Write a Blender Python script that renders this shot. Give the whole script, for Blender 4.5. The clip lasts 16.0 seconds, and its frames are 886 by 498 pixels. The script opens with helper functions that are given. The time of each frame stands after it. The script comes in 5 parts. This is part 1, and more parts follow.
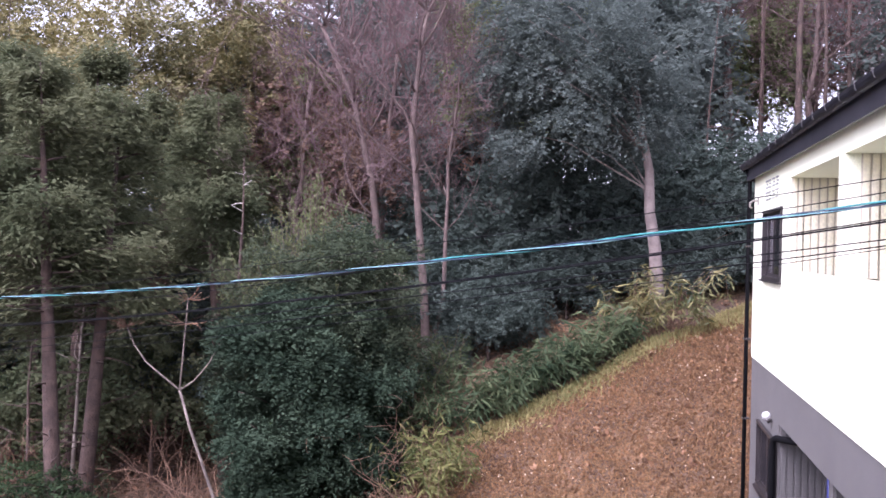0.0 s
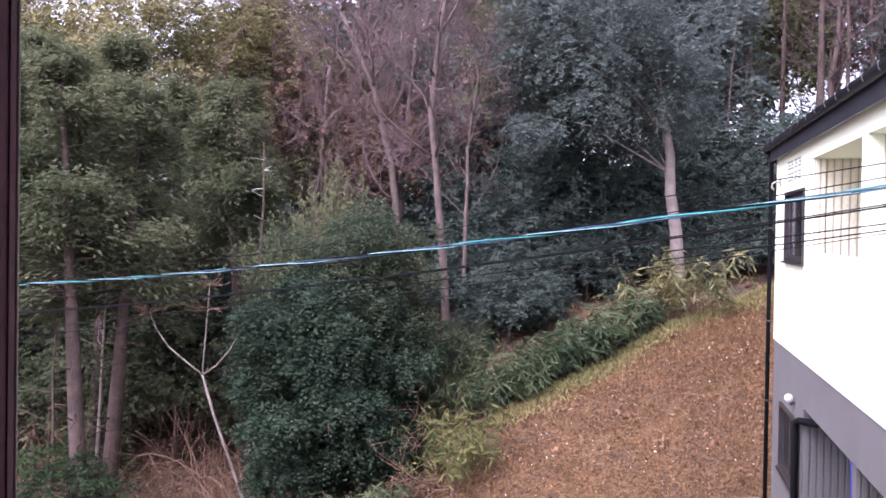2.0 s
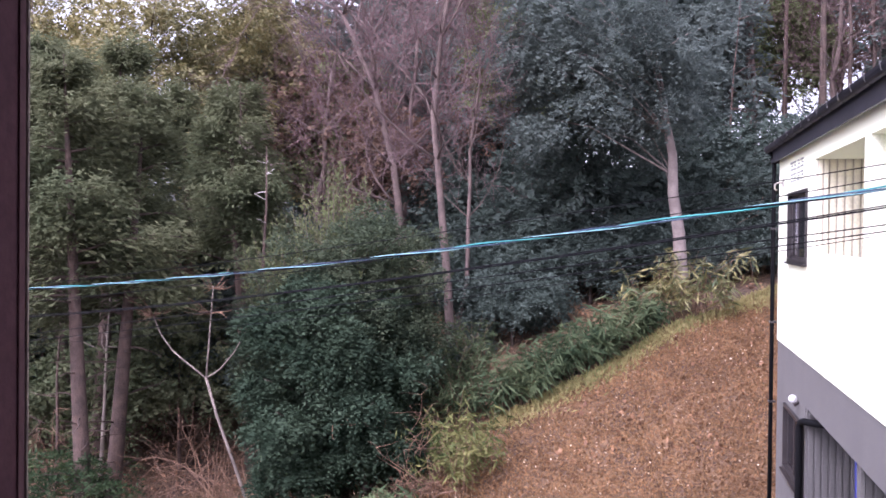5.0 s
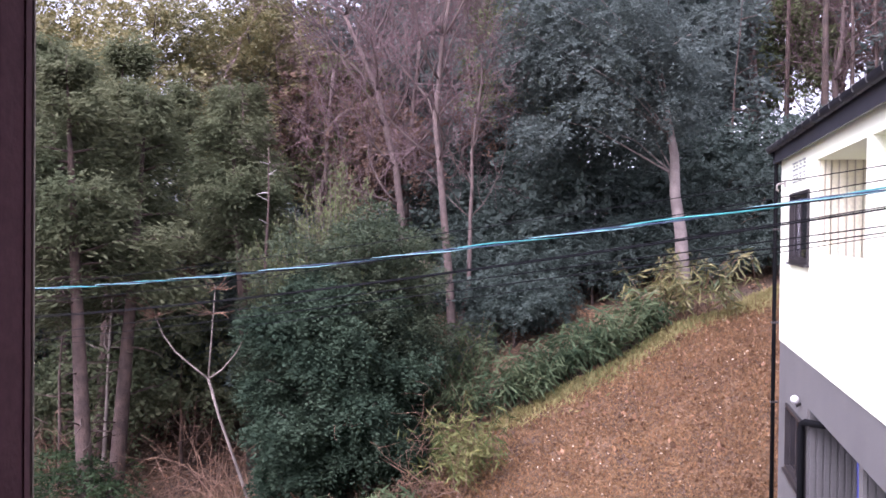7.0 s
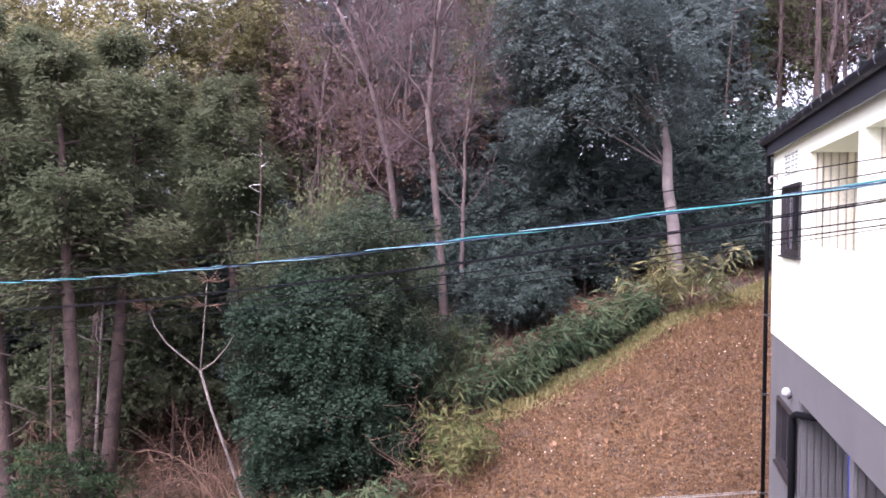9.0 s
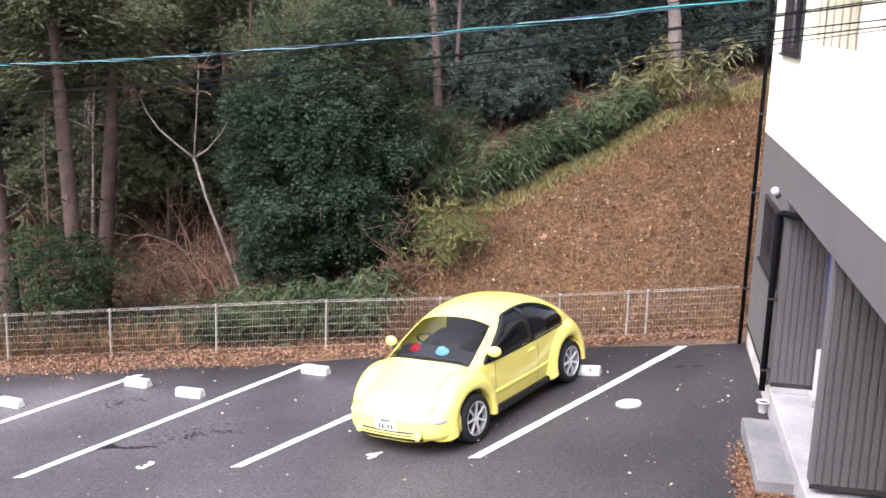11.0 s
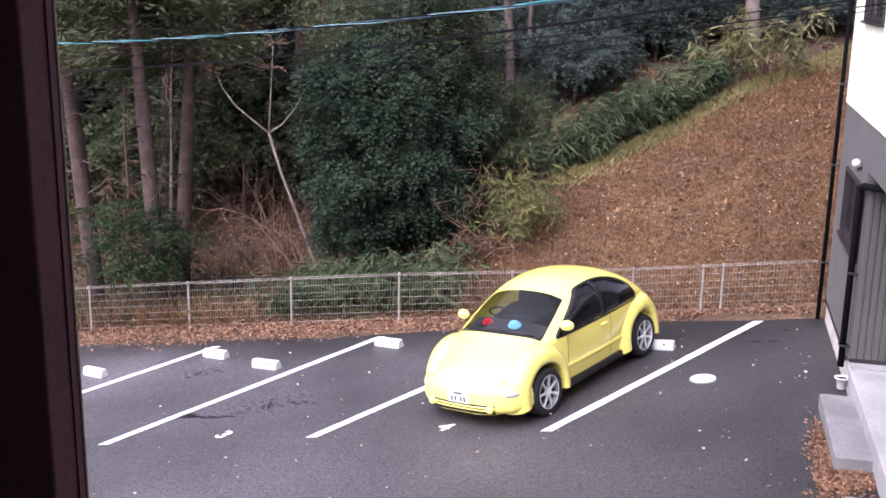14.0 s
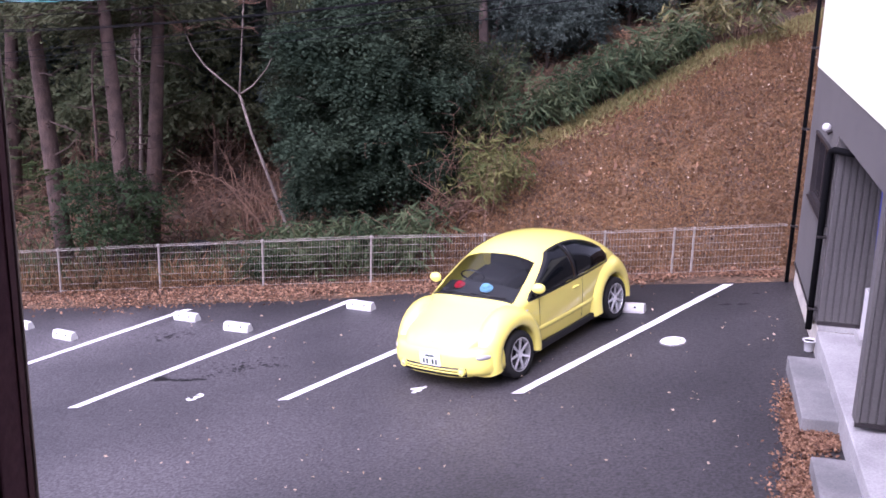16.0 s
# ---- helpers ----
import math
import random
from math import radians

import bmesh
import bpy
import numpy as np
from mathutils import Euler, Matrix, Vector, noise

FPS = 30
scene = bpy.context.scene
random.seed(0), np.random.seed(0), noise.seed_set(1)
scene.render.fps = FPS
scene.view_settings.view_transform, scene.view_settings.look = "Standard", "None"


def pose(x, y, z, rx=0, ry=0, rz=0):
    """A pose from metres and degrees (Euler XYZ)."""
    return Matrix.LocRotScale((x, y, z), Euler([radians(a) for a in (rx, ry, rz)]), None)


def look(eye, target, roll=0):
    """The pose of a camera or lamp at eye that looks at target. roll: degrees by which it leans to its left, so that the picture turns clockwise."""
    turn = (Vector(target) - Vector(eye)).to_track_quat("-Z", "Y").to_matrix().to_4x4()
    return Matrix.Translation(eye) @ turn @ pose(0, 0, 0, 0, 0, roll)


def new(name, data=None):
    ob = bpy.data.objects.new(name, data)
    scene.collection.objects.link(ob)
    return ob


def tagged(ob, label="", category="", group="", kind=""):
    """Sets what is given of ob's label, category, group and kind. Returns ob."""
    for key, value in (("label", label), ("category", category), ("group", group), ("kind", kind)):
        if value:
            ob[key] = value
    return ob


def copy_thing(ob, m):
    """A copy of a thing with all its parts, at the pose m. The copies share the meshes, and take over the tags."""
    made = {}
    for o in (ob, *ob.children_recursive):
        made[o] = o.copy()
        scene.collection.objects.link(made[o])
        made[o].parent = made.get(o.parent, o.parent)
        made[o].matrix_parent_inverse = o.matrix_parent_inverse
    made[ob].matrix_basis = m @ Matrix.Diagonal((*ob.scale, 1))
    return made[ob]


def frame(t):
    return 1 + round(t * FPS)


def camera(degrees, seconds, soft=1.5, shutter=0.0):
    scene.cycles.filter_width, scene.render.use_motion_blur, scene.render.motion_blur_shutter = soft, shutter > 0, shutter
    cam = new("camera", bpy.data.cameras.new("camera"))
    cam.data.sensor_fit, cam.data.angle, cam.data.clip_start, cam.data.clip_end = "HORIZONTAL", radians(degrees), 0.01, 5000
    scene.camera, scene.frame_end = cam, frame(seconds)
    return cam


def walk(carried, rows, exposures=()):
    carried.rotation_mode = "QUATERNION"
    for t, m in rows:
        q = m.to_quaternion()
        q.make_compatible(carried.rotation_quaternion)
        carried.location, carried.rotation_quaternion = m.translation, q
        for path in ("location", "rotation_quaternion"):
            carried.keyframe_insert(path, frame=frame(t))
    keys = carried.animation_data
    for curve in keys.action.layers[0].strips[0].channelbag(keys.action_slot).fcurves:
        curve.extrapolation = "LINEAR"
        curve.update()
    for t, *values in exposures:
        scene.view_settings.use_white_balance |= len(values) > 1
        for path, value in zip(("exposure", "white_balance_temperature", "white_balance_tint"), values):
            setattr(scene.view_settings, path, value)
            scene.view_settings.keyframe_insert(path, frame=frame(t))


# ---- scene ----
cam = camera(45.1, 16.0, soft=1.65)
PATH = [
    (0, (0.071, -0.133, 4.902), (-0.263, 1.839, 4.898), 1.3),
    (0.5, (0.068, -0.132, 4.905), (-0.266, 1.84, 4.895), 1.1),
    (1, (0.068, -0.11, 4.908), (-0.271, 1.861, 4.882), 1.0),
    (1.5, (0.061, -0.135, 4.897), (-0.291, 1.833, 4.862), 1.0),
    (2, (0.065, -0.137, 4.904), (-0.305, 1.828, 4.869), 0.9),
    (2.5, (0.064, -0.141, 4.903), (-0.309, 1.823, 4.875), 0.9),
    (3, (0.067, -0.147, 4.908), (-0.316, 1.816, 4.88), 0.8),
    (3.5, (0.068, -0.145, 4.903), (-0.313, 1.818, 4.873), 0.8),
    (4, (0.066, -0.144, 4.905), (-0.309, 1.82, 4.873), 0.7),
    (6.5, (0.063, -0.143, 4.908), (-0.315, 1.82, 4.879), 0.5),
    (7, (0.065, -0.15, 4.909), (-0.314, 1.814, 4.879), 0.6),
    (7.5, (0.064, -0.151, 4.907), (-0.315, 1.813, 4.877), 0.6),
    (8, (0.063, -0.148, 4.906), (-0.313, 1.816, 4.876), 0.6),
    (10.3, (0.097, -0.109, 4.929), (-0.217, 1.855, 4.717), 1.6),
    (10.5, (0.092, -0.131, 4.928), (-0.216, 1.825, 4.649), 1.9),
    (11, (0.097, -0.119, 4.93), (-0.243, 1.804, 4.499), 1.9),
    (11.5, (0.107, -0.089, 4.926), (-0.241, 1.831, 4.486), 1.7),
    (12, (0.099, -0.107, 4.928), (-0.252, 1.81, 4.482), 1.7),
    (12.5, (0.099, -0.119, 4.932), (-0.255, 1.797, 4.482), 1.6),
    (13, (0.097, -0.119, 4.932), (-0.267, 1.793, 4.47), 1.5),
    (13.5, (0.094, -0.131, 4.933), (-0.296, 1.774, 4.465), 1.3),
    (14, (0.096, -0.149, 4.934), (-0.372, 1.735, 4.452), 1.0),
    (14.5, (0.095, -0.143, 4.931), (-0.374, 1.737, 4.437), 1.2),
    (15, (0.097, -0.14, 4.932), (-0.365, 1.739, 4.425), 1.2),
    (15.5, (0.098, -0.131, 4.929), (-0.352, 1.747, 4.409), 1.3),
    (16, (0.101, -0.123, 4.927), (-0.312, 1.756, 4.379), 1.5),
]
EXPOSURES = [(0.0, 1.76, 5720, 34), (2.0, 1.85, 5720, 35), (8.0, 1.86, 5720, 35), (10.3, 1.82, 5840, 28), (10.6, 1.76, 5960, 25), (11.0, 1.64, 6080, 22), (12.0, 1.62, 6080, 22), (13.0, 1.5, 6080, 22), (14.0, 1.45, 5900, 30), (15.0, 1.38, 5620, 38), (16.0, 1.22, 5620, 43)]
walk(cam, [(t, look(e, g, r)) for t, e, g, r in PATH], EXPOSURES)

# ---- world and light ----
world = bpy.data.worlds.new("world")
scene.world = world
world.use_nodes = True
wn, wl = world.node_tree.nodes, world.node_tree.links
sky = wn.new("ShaderNodeTexSky")
sky.sky_type, sky.sun_disc = 'NISHITA', False
sky.sun_elevation, sky.sun_rotation = radians(51), radians(210)
sky.air_density, sky.dust_density = 1.0, 4.0
grey_sky = wn.new("ShaderNodeHueSaturation")
grey_sky.inputs["Saturation"].default_value = 0.22
wl.new(sky.outputs[0], grey_sky.inputs["Color"])
wl.new(grey_sky.outputs[0], wn["Background"].inputs["Color"])
wn["Background"].inputs["Strength"].default_value = 0.15
sun = new("sun", bpy.data.lights.new("sun", 'SUN'))
sun.data.energy, sun.data.angle, sun.data.color = 1.45, radians(60), (1.0, 0.97, 0.94)
sun.matrix_world = look((-7, -12, 17), (0, 0, 0))

# ---- materials ----


def mat(name, c1, c2=None, rough=0.8, scale=3.0, fine=60.0, bump=0.15, metal=0.0, rand="", amount=0.5, coat=0.0, spec=0.5, translucent=0.0, depth=0.01, gritty=0.5, grit=(0.7, 1.25)):
    """Two scales of noise between c1 and c2, fine relief, and a variation by object or island."""
    m = bpy.data.materials.new(name)
    m.use_nodes = True
    n, l = m.node_tree.nodes, m.node_tree.links
    b = n["Principled BSDF"]
    b.inputs["Roughness"].default_value = rough
    b.inputs["Metallic"].default_value = metal
    b.inputs["Specular IOR Level"].default_value = spec
    b.inputs["Coat Weight"].default_value = coat
    b.inputs["Coat Roughness"].default_value = 0.05
    c2 = c2 or tuple(v * 0.8 for v in c1)
    co = n.new("ShaderNodeTexCoord")
    mix = n.new("ShaderNodeMix")
    mix.data_type = 'RGBA'
    mix.inputs["A"].default_value, mix.inputs["B"].default_value = (*c1, 1), (*c2, 1)
    if rand:
        if rand == "island":
            src = n.new("ShaderNodeNewGeometry").outputs["Random Per Island"]
        else:
            src = n.new("ShaderNodeObjectInfo").outputs["Random"]
        if amount >= 1:
            l.new(src, mix.inputs["Factor"])
        else:
            tex = n.new("ShaderNodeTexNoise")
            tex.inputs["Scale"].default_value = scale
            l.new(co.outputs["Object"], tex.inputs["Vector"])
            add = n.new("ShaderNodeMath")
            add.operation = 'MULTIPLY_ADD'
            l.new(src, add.inputs[0])
            add.inputs[1].default_value = amount
            sub = n.new("ShaderNodeMath")
            sub.operation = 'MULTIPLY_ADD'
            l.new(tex.outputs[0], sub.inputs[0])
            sub.inputs[1].default_value, sub.inputs[2].default_value = 1.6, -0.55 - amount * 0.5 + 0.25
            l.new(sub.outputs[0], add.inputs[2])
            l.new(add.outputs[0], mix.inputs["Factor"])
    else:
        tex = n.new("ShaderNodeTexNoise")
        tex.inputs["Scale"].default_value, tex.inputs["Detail"].default_value = scale, 6
        l.new(co.outputs["Object"], tex.inputs["Vector"])
        ramp = n.new("ShaderNodeMapRange")
        ramp.inputs["From Min"].default_value, ramp.inputs["From Max"].default_value = 0.35, 0.65
        l.new(tex.outputs[0], ramp.inputs["Value"])
        l.new(ramp.outputs[0], mix.inputs["Factor"])
    last = mix.outputs["Result"]
    if fine:
        grain = n.new("ShaderNodeTexNoise")
        grain.inputs["Scale"].default_value, grain.inputs["Detail"].default_value = fine, 4
        l.new(co.outputs["Object"], grain.inputs["Vector"])
        if bump:
            bp = n.new("ShaderNodeBump")
            bp.inputs["Strength"].default_value, bp.inputs["Distance"].default_value = bump, depth
            l.new(grain.outputs[0], bp.inputs["Height"])
            l.new(bp.outputs[0], b.inputs["Normal"])
        mul = n.new("ShaderNodeMix")
        mul.data_type, mul.blend_type = 'RGBA', 'MULTIPLY'
        mul.inputs["Factor"].default_value = gritty
        sp = n.new("ShaderNodeMapRange")
        sp.inputs["From Min"].default_value, sp.inputs["From Max"].default_value = 0.3, 0.7
        sp.inputs["To Min"].default_value, sp.inputs["To Max"].default_value = grit
        l.new(grain.outputs[0], sp.inputs["Value"])
        l.new(last, mul.inputs["A"])
        l.new(sp.outputs[0], mul.inputs["B"])
        last = mul.outputs["Result"]
    l.new(last, b.inputs["Base Color"])
    if translucent:
        tr = n.new("ShaderNodeBsdfTranslucent")
        l.new(last, tr.inputs["Color"])
        ms = n.new("ShaderNodeMixShader")
        ms.inputs[0].default_value = translucent
        l.new(b.outputs[0], ms.inputs[1])
        l.new(tr.outputs[0], ms.inputs[2])
        l.new(ms.outputs[0], n["Material Output"].inputs["Surface"])
    return m


def plain(name, c, rough=0.5, metal=0.0, coat=0.0, spec=0.5):
    return mat(name, c, tuple(v * 0.9 for v in c), rough, 2.0, 0, 0, metal, coat=coat, spec=spec)


def glass(name, tint, rough=0.02):
    m = bpy.data.materials.new(name)
    m.use_nodes = True
    b = m.node_tree.nodes["Principled BSDF"]
    b.inputs["Base Color"].default_value = (*tint, 1)
    b.inputs["Roughness"].default_value = rough
    b.inputs["Transmission Weight"].default_value = 1.0
    b.inputs["IOR"].default_value = 1.45
    return m


ASPHALT = mat("asphalt", (0.038, 0.036, 0.039), (0.084, 0.078, 0.082), 0.6, 0.35, 28, 0.9, depth=0.010, gritty=1.0, grit=(0.38, 1.58))
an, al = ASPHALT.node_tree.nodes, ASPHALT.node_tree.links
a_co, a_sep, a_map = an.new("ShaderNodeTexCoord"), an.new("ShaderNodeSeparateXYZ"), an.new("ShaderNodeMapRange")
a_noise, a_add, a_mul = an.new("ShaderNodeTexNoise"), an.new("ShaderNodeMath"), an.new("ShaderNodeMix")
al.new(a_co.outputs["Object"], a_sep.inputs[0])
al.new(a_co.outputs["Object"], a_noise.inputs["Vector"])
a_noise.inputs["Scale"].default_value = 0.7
a_add.operation = 'MULTIPLY_ADD'     # light falloff put into the colour: paler lower end, darker house side, blotchy between
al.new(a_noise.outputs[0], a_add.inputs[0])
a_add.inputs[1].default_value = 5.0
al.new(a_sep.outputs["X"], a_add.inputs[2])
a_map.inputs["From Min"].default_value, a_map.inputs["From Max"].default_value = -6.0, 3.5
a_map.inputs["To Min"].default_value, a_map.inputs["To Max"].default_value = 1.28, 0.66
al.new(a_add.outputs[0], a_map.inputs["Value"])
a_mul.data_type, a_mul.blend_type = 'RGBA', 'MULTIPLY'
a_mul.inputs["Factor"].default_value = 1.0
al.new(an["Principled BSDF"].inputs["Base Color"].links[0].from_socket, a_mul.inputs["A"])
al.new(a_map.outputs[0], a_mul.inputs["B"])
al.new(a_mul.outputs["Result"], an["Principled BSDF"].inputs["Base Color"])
PAINT = mat("road_paint", (0.80, 0.80, 0.79), (0.62, 0.62, 0.62), 0.7, 6, 90, 0.3)
SOIL = mat("hill_soil", (0.140, 0.080, 0.040), (0.062, 0.038, 0.025), 0.95, 0.9, 12, 1.0, depth=0.06, gritty=1.0, grit=(0.35, 1.6))
CONCRETE = mat("concrete", (0.23, 0.226, 0.22), (0.155, 0.155, 0.153), 0.85, 2.5, 50, 0.3)
PALE_CONCRETE = mat("pale_concrete", (0.4, 0.395, 0.385), (0.29, 0.285, 0.28), 0.85, 2.0, 40, 0.25)
FOUNDATION = mat("foundation_render", (0.60, 0.57, 0.50), (0.48, 0.45, 0.40), 0.9, 3, 60, 0.25)
WHITE_WALL = mat("white_render", (0.86, 0.88, 0.68), (0.83, 0.85, 0.65), 0.85, 1.2, 90, 0.15)
GREY_WALL = mat("grey_render", (0.128, 0.122, 0.117), (0.110, 0.105, 0.101), 0.85, 1.0, 90, 0.2)
GREY_SIDING = mat("grey_metal_siding", (0.100, 0.095, 0.092), (0.084, 0.080, 0.078), 0.5, 1.5, 40, 0.08, rand="object", amount=0.3)
CREAM_SIDING = mat("cream_siding", (0.76, 0.715, 0.54), (0.71, 0.665, 0.5), 0.7, 1.5, 40, 0.06, rand="object", amount=0.3)
DARK_METAL = mat("dark_brown_metal", (0.030, 0.026, 0.027), (0.045, 0.038, 0.038), 0.4, 3, 80, 0.1, metal=0.3)
ROOF_METAL = mat("dark_roof_metal", (0.035, 0.035, 0.045), (0.055, 0.055, 0.068), 0.45, 2, 50, 0.1, metal=0.4)
SASH = mat("maroon_sash_metal", (0.08, 0.039, 0.048), (0.066, 0.033, 0.041), 0.8, 3, 120, 0.1, spec=0.06)
JOINT = mat("dark_board_joint", (0.52, 0.475, 0.37), (0.46, 0.42, 0.33), 0.9, 3, 60, 0.1)
SIGN_MARK = mat("grey_green_sign", (0.30, 0.32, 0.29), (0.26, 0.28, 0.25), 0.6, 5, 60, 0.1)
SASH_EDGE = mat("maroon_edge_strip", (0.085, 0.040, 0.048), (0.070, 0.034, 0.040), 0.7, 3, 120, 0.1, spec=0.1)
BEIGE_EDGE = mat("beige_seal", (0.20, 0.155, 0.13), (0.16, 0.12, 0.10), 0.6, 5, 80, 0.1)
DARK_GLASS = plain("dark_window_glass", (0.012, 0.011, 0.014), 0.06, spec=0.6)
REFLECTION_SHEET = mat("white_reflection_sheet", (0.72, 0.70, 0.70), (0.55, 0.53, 0.53), 0.9, 12, 60, 0.2)
WHITE_PLASTIC = mat("white_plastic", (0.66, 0.66, 0.65), (0.58, 0.58, 0.57), 0.4, 4, 60, 0.05)
BLUE_PLASTIC = plain("blue_plastic", (0.02, 0.03, 0.22), 0.45)
GALV = mat("galvanised_wire", (0.36, 0.325, 0.285), (0.25, 0.225, 0.20), 0.55, 6, 60, 0.1, metal=0.1)
STOP = mat("wheel_stop_concrete", (0.70, 0.70, 0.68), (0.55, 0.55, 0.53), 0.85, 5, 60, 0.3)
# near-black colour for the shade in holes and behind panes
RECESS_SHADE = plain("painted_recess_shade", (0.02, 0.02, 0.02), 0.8)
CABLE = plain("black_cable", (0.006, 0.006, 0.007), 0.9, spec=0.1)
TEAL = mat("teal_cable_sheath", (0.02, 0.185, 0.18), (0.05, 0.265, 0.26), 0.5, 9, 60, 0.05)
# white highlights of the teal sheath, put into a pale strand's colour
TEAL_HIGHLIGHT = mat("teal_cable_highlight", (0.16, 0.34, 0.36), (0.24, 0.43, 0.45), 0.5, 9, 60, 0.05)
BLUE = mat("blue_cable_sheath", (0.03, 0.052, 0.095), (0.022, 0.036, 0.066), 0.4, 9, 60, 0.05)
# unseen plaster, set pale to bounce light onto the window frame
ROOM = mat("room_plaster", (0.8, 0.78, 0.74), (0.75, 0.73, 0.69), 0.9, 1, 60, 0.1)
STAIN = mat("oil_stain", (0.008, 0.0075, 0.0085), (0.014, 0.013, 0.0145), 0.6, 5, 60, 0.2)
BARK = mat("brown_bark", (0.092, 0.062, 0.05), (0.052, 0.037, 0.031), 0.95, 4, 30, 0.9, depth=0.03)
CEDAR_BARK = mat("cedar_bark", (0.096, 0.062, 0.05), (0.05, 0.033, 0.027), 0.95, 5, 30, 0.9, depth=0.03)
PALE_BARK = mat("pale_bark", (0.215, 0.178, 0.15), (0.12, 0.096, 0.082), 0.95, 4, 30, 0.7, depth=0.02)
BARK2 = mat("grey_brown_bark", (0.135, 0.097, 0.083), (0.078, 0.056, 0.05), 0.95, 4, 30, 0.8, depth=0.02)
SMOOTH_BARK = mat("smooth_pale_bark", (0.23, 0.19, 0.17), (0.15, 0.12, 0.108), 0.9, 3, 25, 0.4)
TWIG = mat("purple_brown_twig", (0.18, 0.112, 0.11), (0.115, 0.074, 0.075), 0.9, 2, 20, 0.3)
DEADWOOD = mat("bleached_dead_wood", (0.50, 0.46, 0.42), (0.36, 0.32, 0.29), 0.9, 4, 30, 0.5)
TAN_TWIG = mat("tan_twig", (0.19, 0.108, 0.066), (0.11, 0.062, 0.04), 0.9, 2, 20, 0.3)
LEAF_DARK = mat("dark_evergreen_leaf", (0.045, 0.064, 0.054), (0.094, 0.12, 0.1), 0.7, 0.7, 0, 0, rand="island", amount=0.4, translucent=0.4, spec=0.12)
# one bush's shaded lower and lighter upper half put into two leaf colours
LEAF_BUSH = mat("shaded_bush_leaf", (0.014, 0.028, 0.017), (0.049, 0.072, 0.044), 0.7, 0.9, 0, 0, rand="island", amount=0.45, translucent=0.3, spec=0.1)
LEAF_MID = mat("lighter_bush_leaf", (0.028, 0.044, 0.026), (0.086, 0.104, 0.060), 0.7, 0.8, 0, 0, rand="island", amount=0.45, translucent=0.35, spec=0.12)
LEAF_YOUNG = mat("dark_green_leaf", (0.015, 0.032, 0.014), (0.052, 0.076, 0.034), 0.7, 0.8, 0, 0, rand="island", amount=0.45, translucent=0.35, spec=0.12)
LEAF_BLUE = mat("blue_green_leaf", (0.076, 0.1, 0.09), (0.134, 0.161, 0.143), 0.7, 0.5, 0, 0, rand="island", amount=0.4, translucent=0.5, spec=0.12)
LEAF_CEDAR = mat("cedar_foliage", (0.064, 0.088, 0.046), (0.16, 0.166, 0.092), 0.75, 0.4, 0, 0, rand="island", amount=0.4, translucent=0.5, spec=0.12)
LEAF_OLIVE = mat("olive_leaf", (0.078, 0.104, 0.042), (0.172, 0.188, 0.088), 0.7, 0.8, 0, 0, rand="island", amount=0.5, translucent=0.3, spec=0.15)
# yellow glow of a low sun put into the leaf colour
LEAF_YELLOW = mat("painted_sunlight_leaf", (0.1, 0.102, 0.042), (0.29, 0.25, 0.105), 0.6, 0.4, 0, 0, rand="island", amount=0.6, translucent=0.35)
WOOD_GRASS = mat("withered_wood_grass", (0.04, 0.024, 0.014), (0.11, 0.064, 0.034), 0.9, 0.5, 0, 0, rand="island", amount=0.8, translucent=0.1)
LEAF_BROWN = mat("withered_leaf", (0.085, 0.05, 0.035), (0.15, 0.09, 0.056), 0.8, 0.8, 0, 0, rand="island", amount=0.6, translucent=0.3)
SASA = mat("bamboo_grass_leaf", (0.028, 0.051, 0.026), (0.116, 0.143, 0.07), 0.8, 1.0, 0, 0, rand="island", amount=0.6, translucent=0.3, spec=0.12)
SASA_DRY = mat("yellow_bamboo_leaf", (0.05, 0.068, 0.024), (0.235, 0.205, 0.08), 0.6, 1.0, 0, 0, rand="island", amount=0.8, translucent=0.2)
SASA_OLIVE = mat("olive_bamboo_leaf", (0.040, 0.060, 0.020), (0.175, 0.168, 0.062), 0.7, 1.0, 0, 0, rand="island", amount=0.8, translucent=0.2, spec=0.12)
FERN = mat("fern_leaf", (0.030, 0.048, 0.018), (0.072, 0.092, 0.036), 0.8, 1.0, 0, 0, rand="island", amount=0.5, translucent=0.3, spec=0.1)
DRY_GRASS = mat("dry_grass", (0.098, 0.049, 0.02), (0.24, 0.136, 0.058), 0.9, 0.5, 0, 0, rand="island", amount=0.8, translucent=0.1)
PALE_GRASS = mat("straw_green_grass", (0.13, 0.135, 0.045), (0.31, 0.262, 0.105), 0.9, 0.6, 0, 0, rand="island", amount=0.8, translucent=0.1)
LITTER = mat("fallen_leaf", (0.092, 0.042, 0.023), (0.33, 0.185, 0.104), 0.85, 2.0, 0, 0, rand="island", amount=1.0)
BANK_LITTER = mat("fallen_bank_leaf", (0.076, 0.034, 0.014), (0.232, 0.12, 0.052), 0.85, 2.0, 0, 0, rand="island", amount=1.0)
PALE_LITTER = mat("pale_fallen_leaf", (0.32, 0.22, 0.14), (0.60, 0.48, 0.36), 0.85, 2.0, 0, 0, rand="island", amount=1.0)

# ---- mesh helpers ----


def mesh_ob(name, verts, faces, material, parent=None, label="", smooth=False):
    me = bpy.data.meshes.new(name)
    me.from_pydata([tuple(v) for v in verts], [], [tuple(f) for f in faces])
    if smooth:
        me.polygons.foreach_set("use_smooth", [True] * len(me.polygons))
    me.materials.append(material)
    me.update()
    ob = new(name, me)
    if parent:
        ob.parent = parent
    if label:
        ob["label"] = label
    return ob


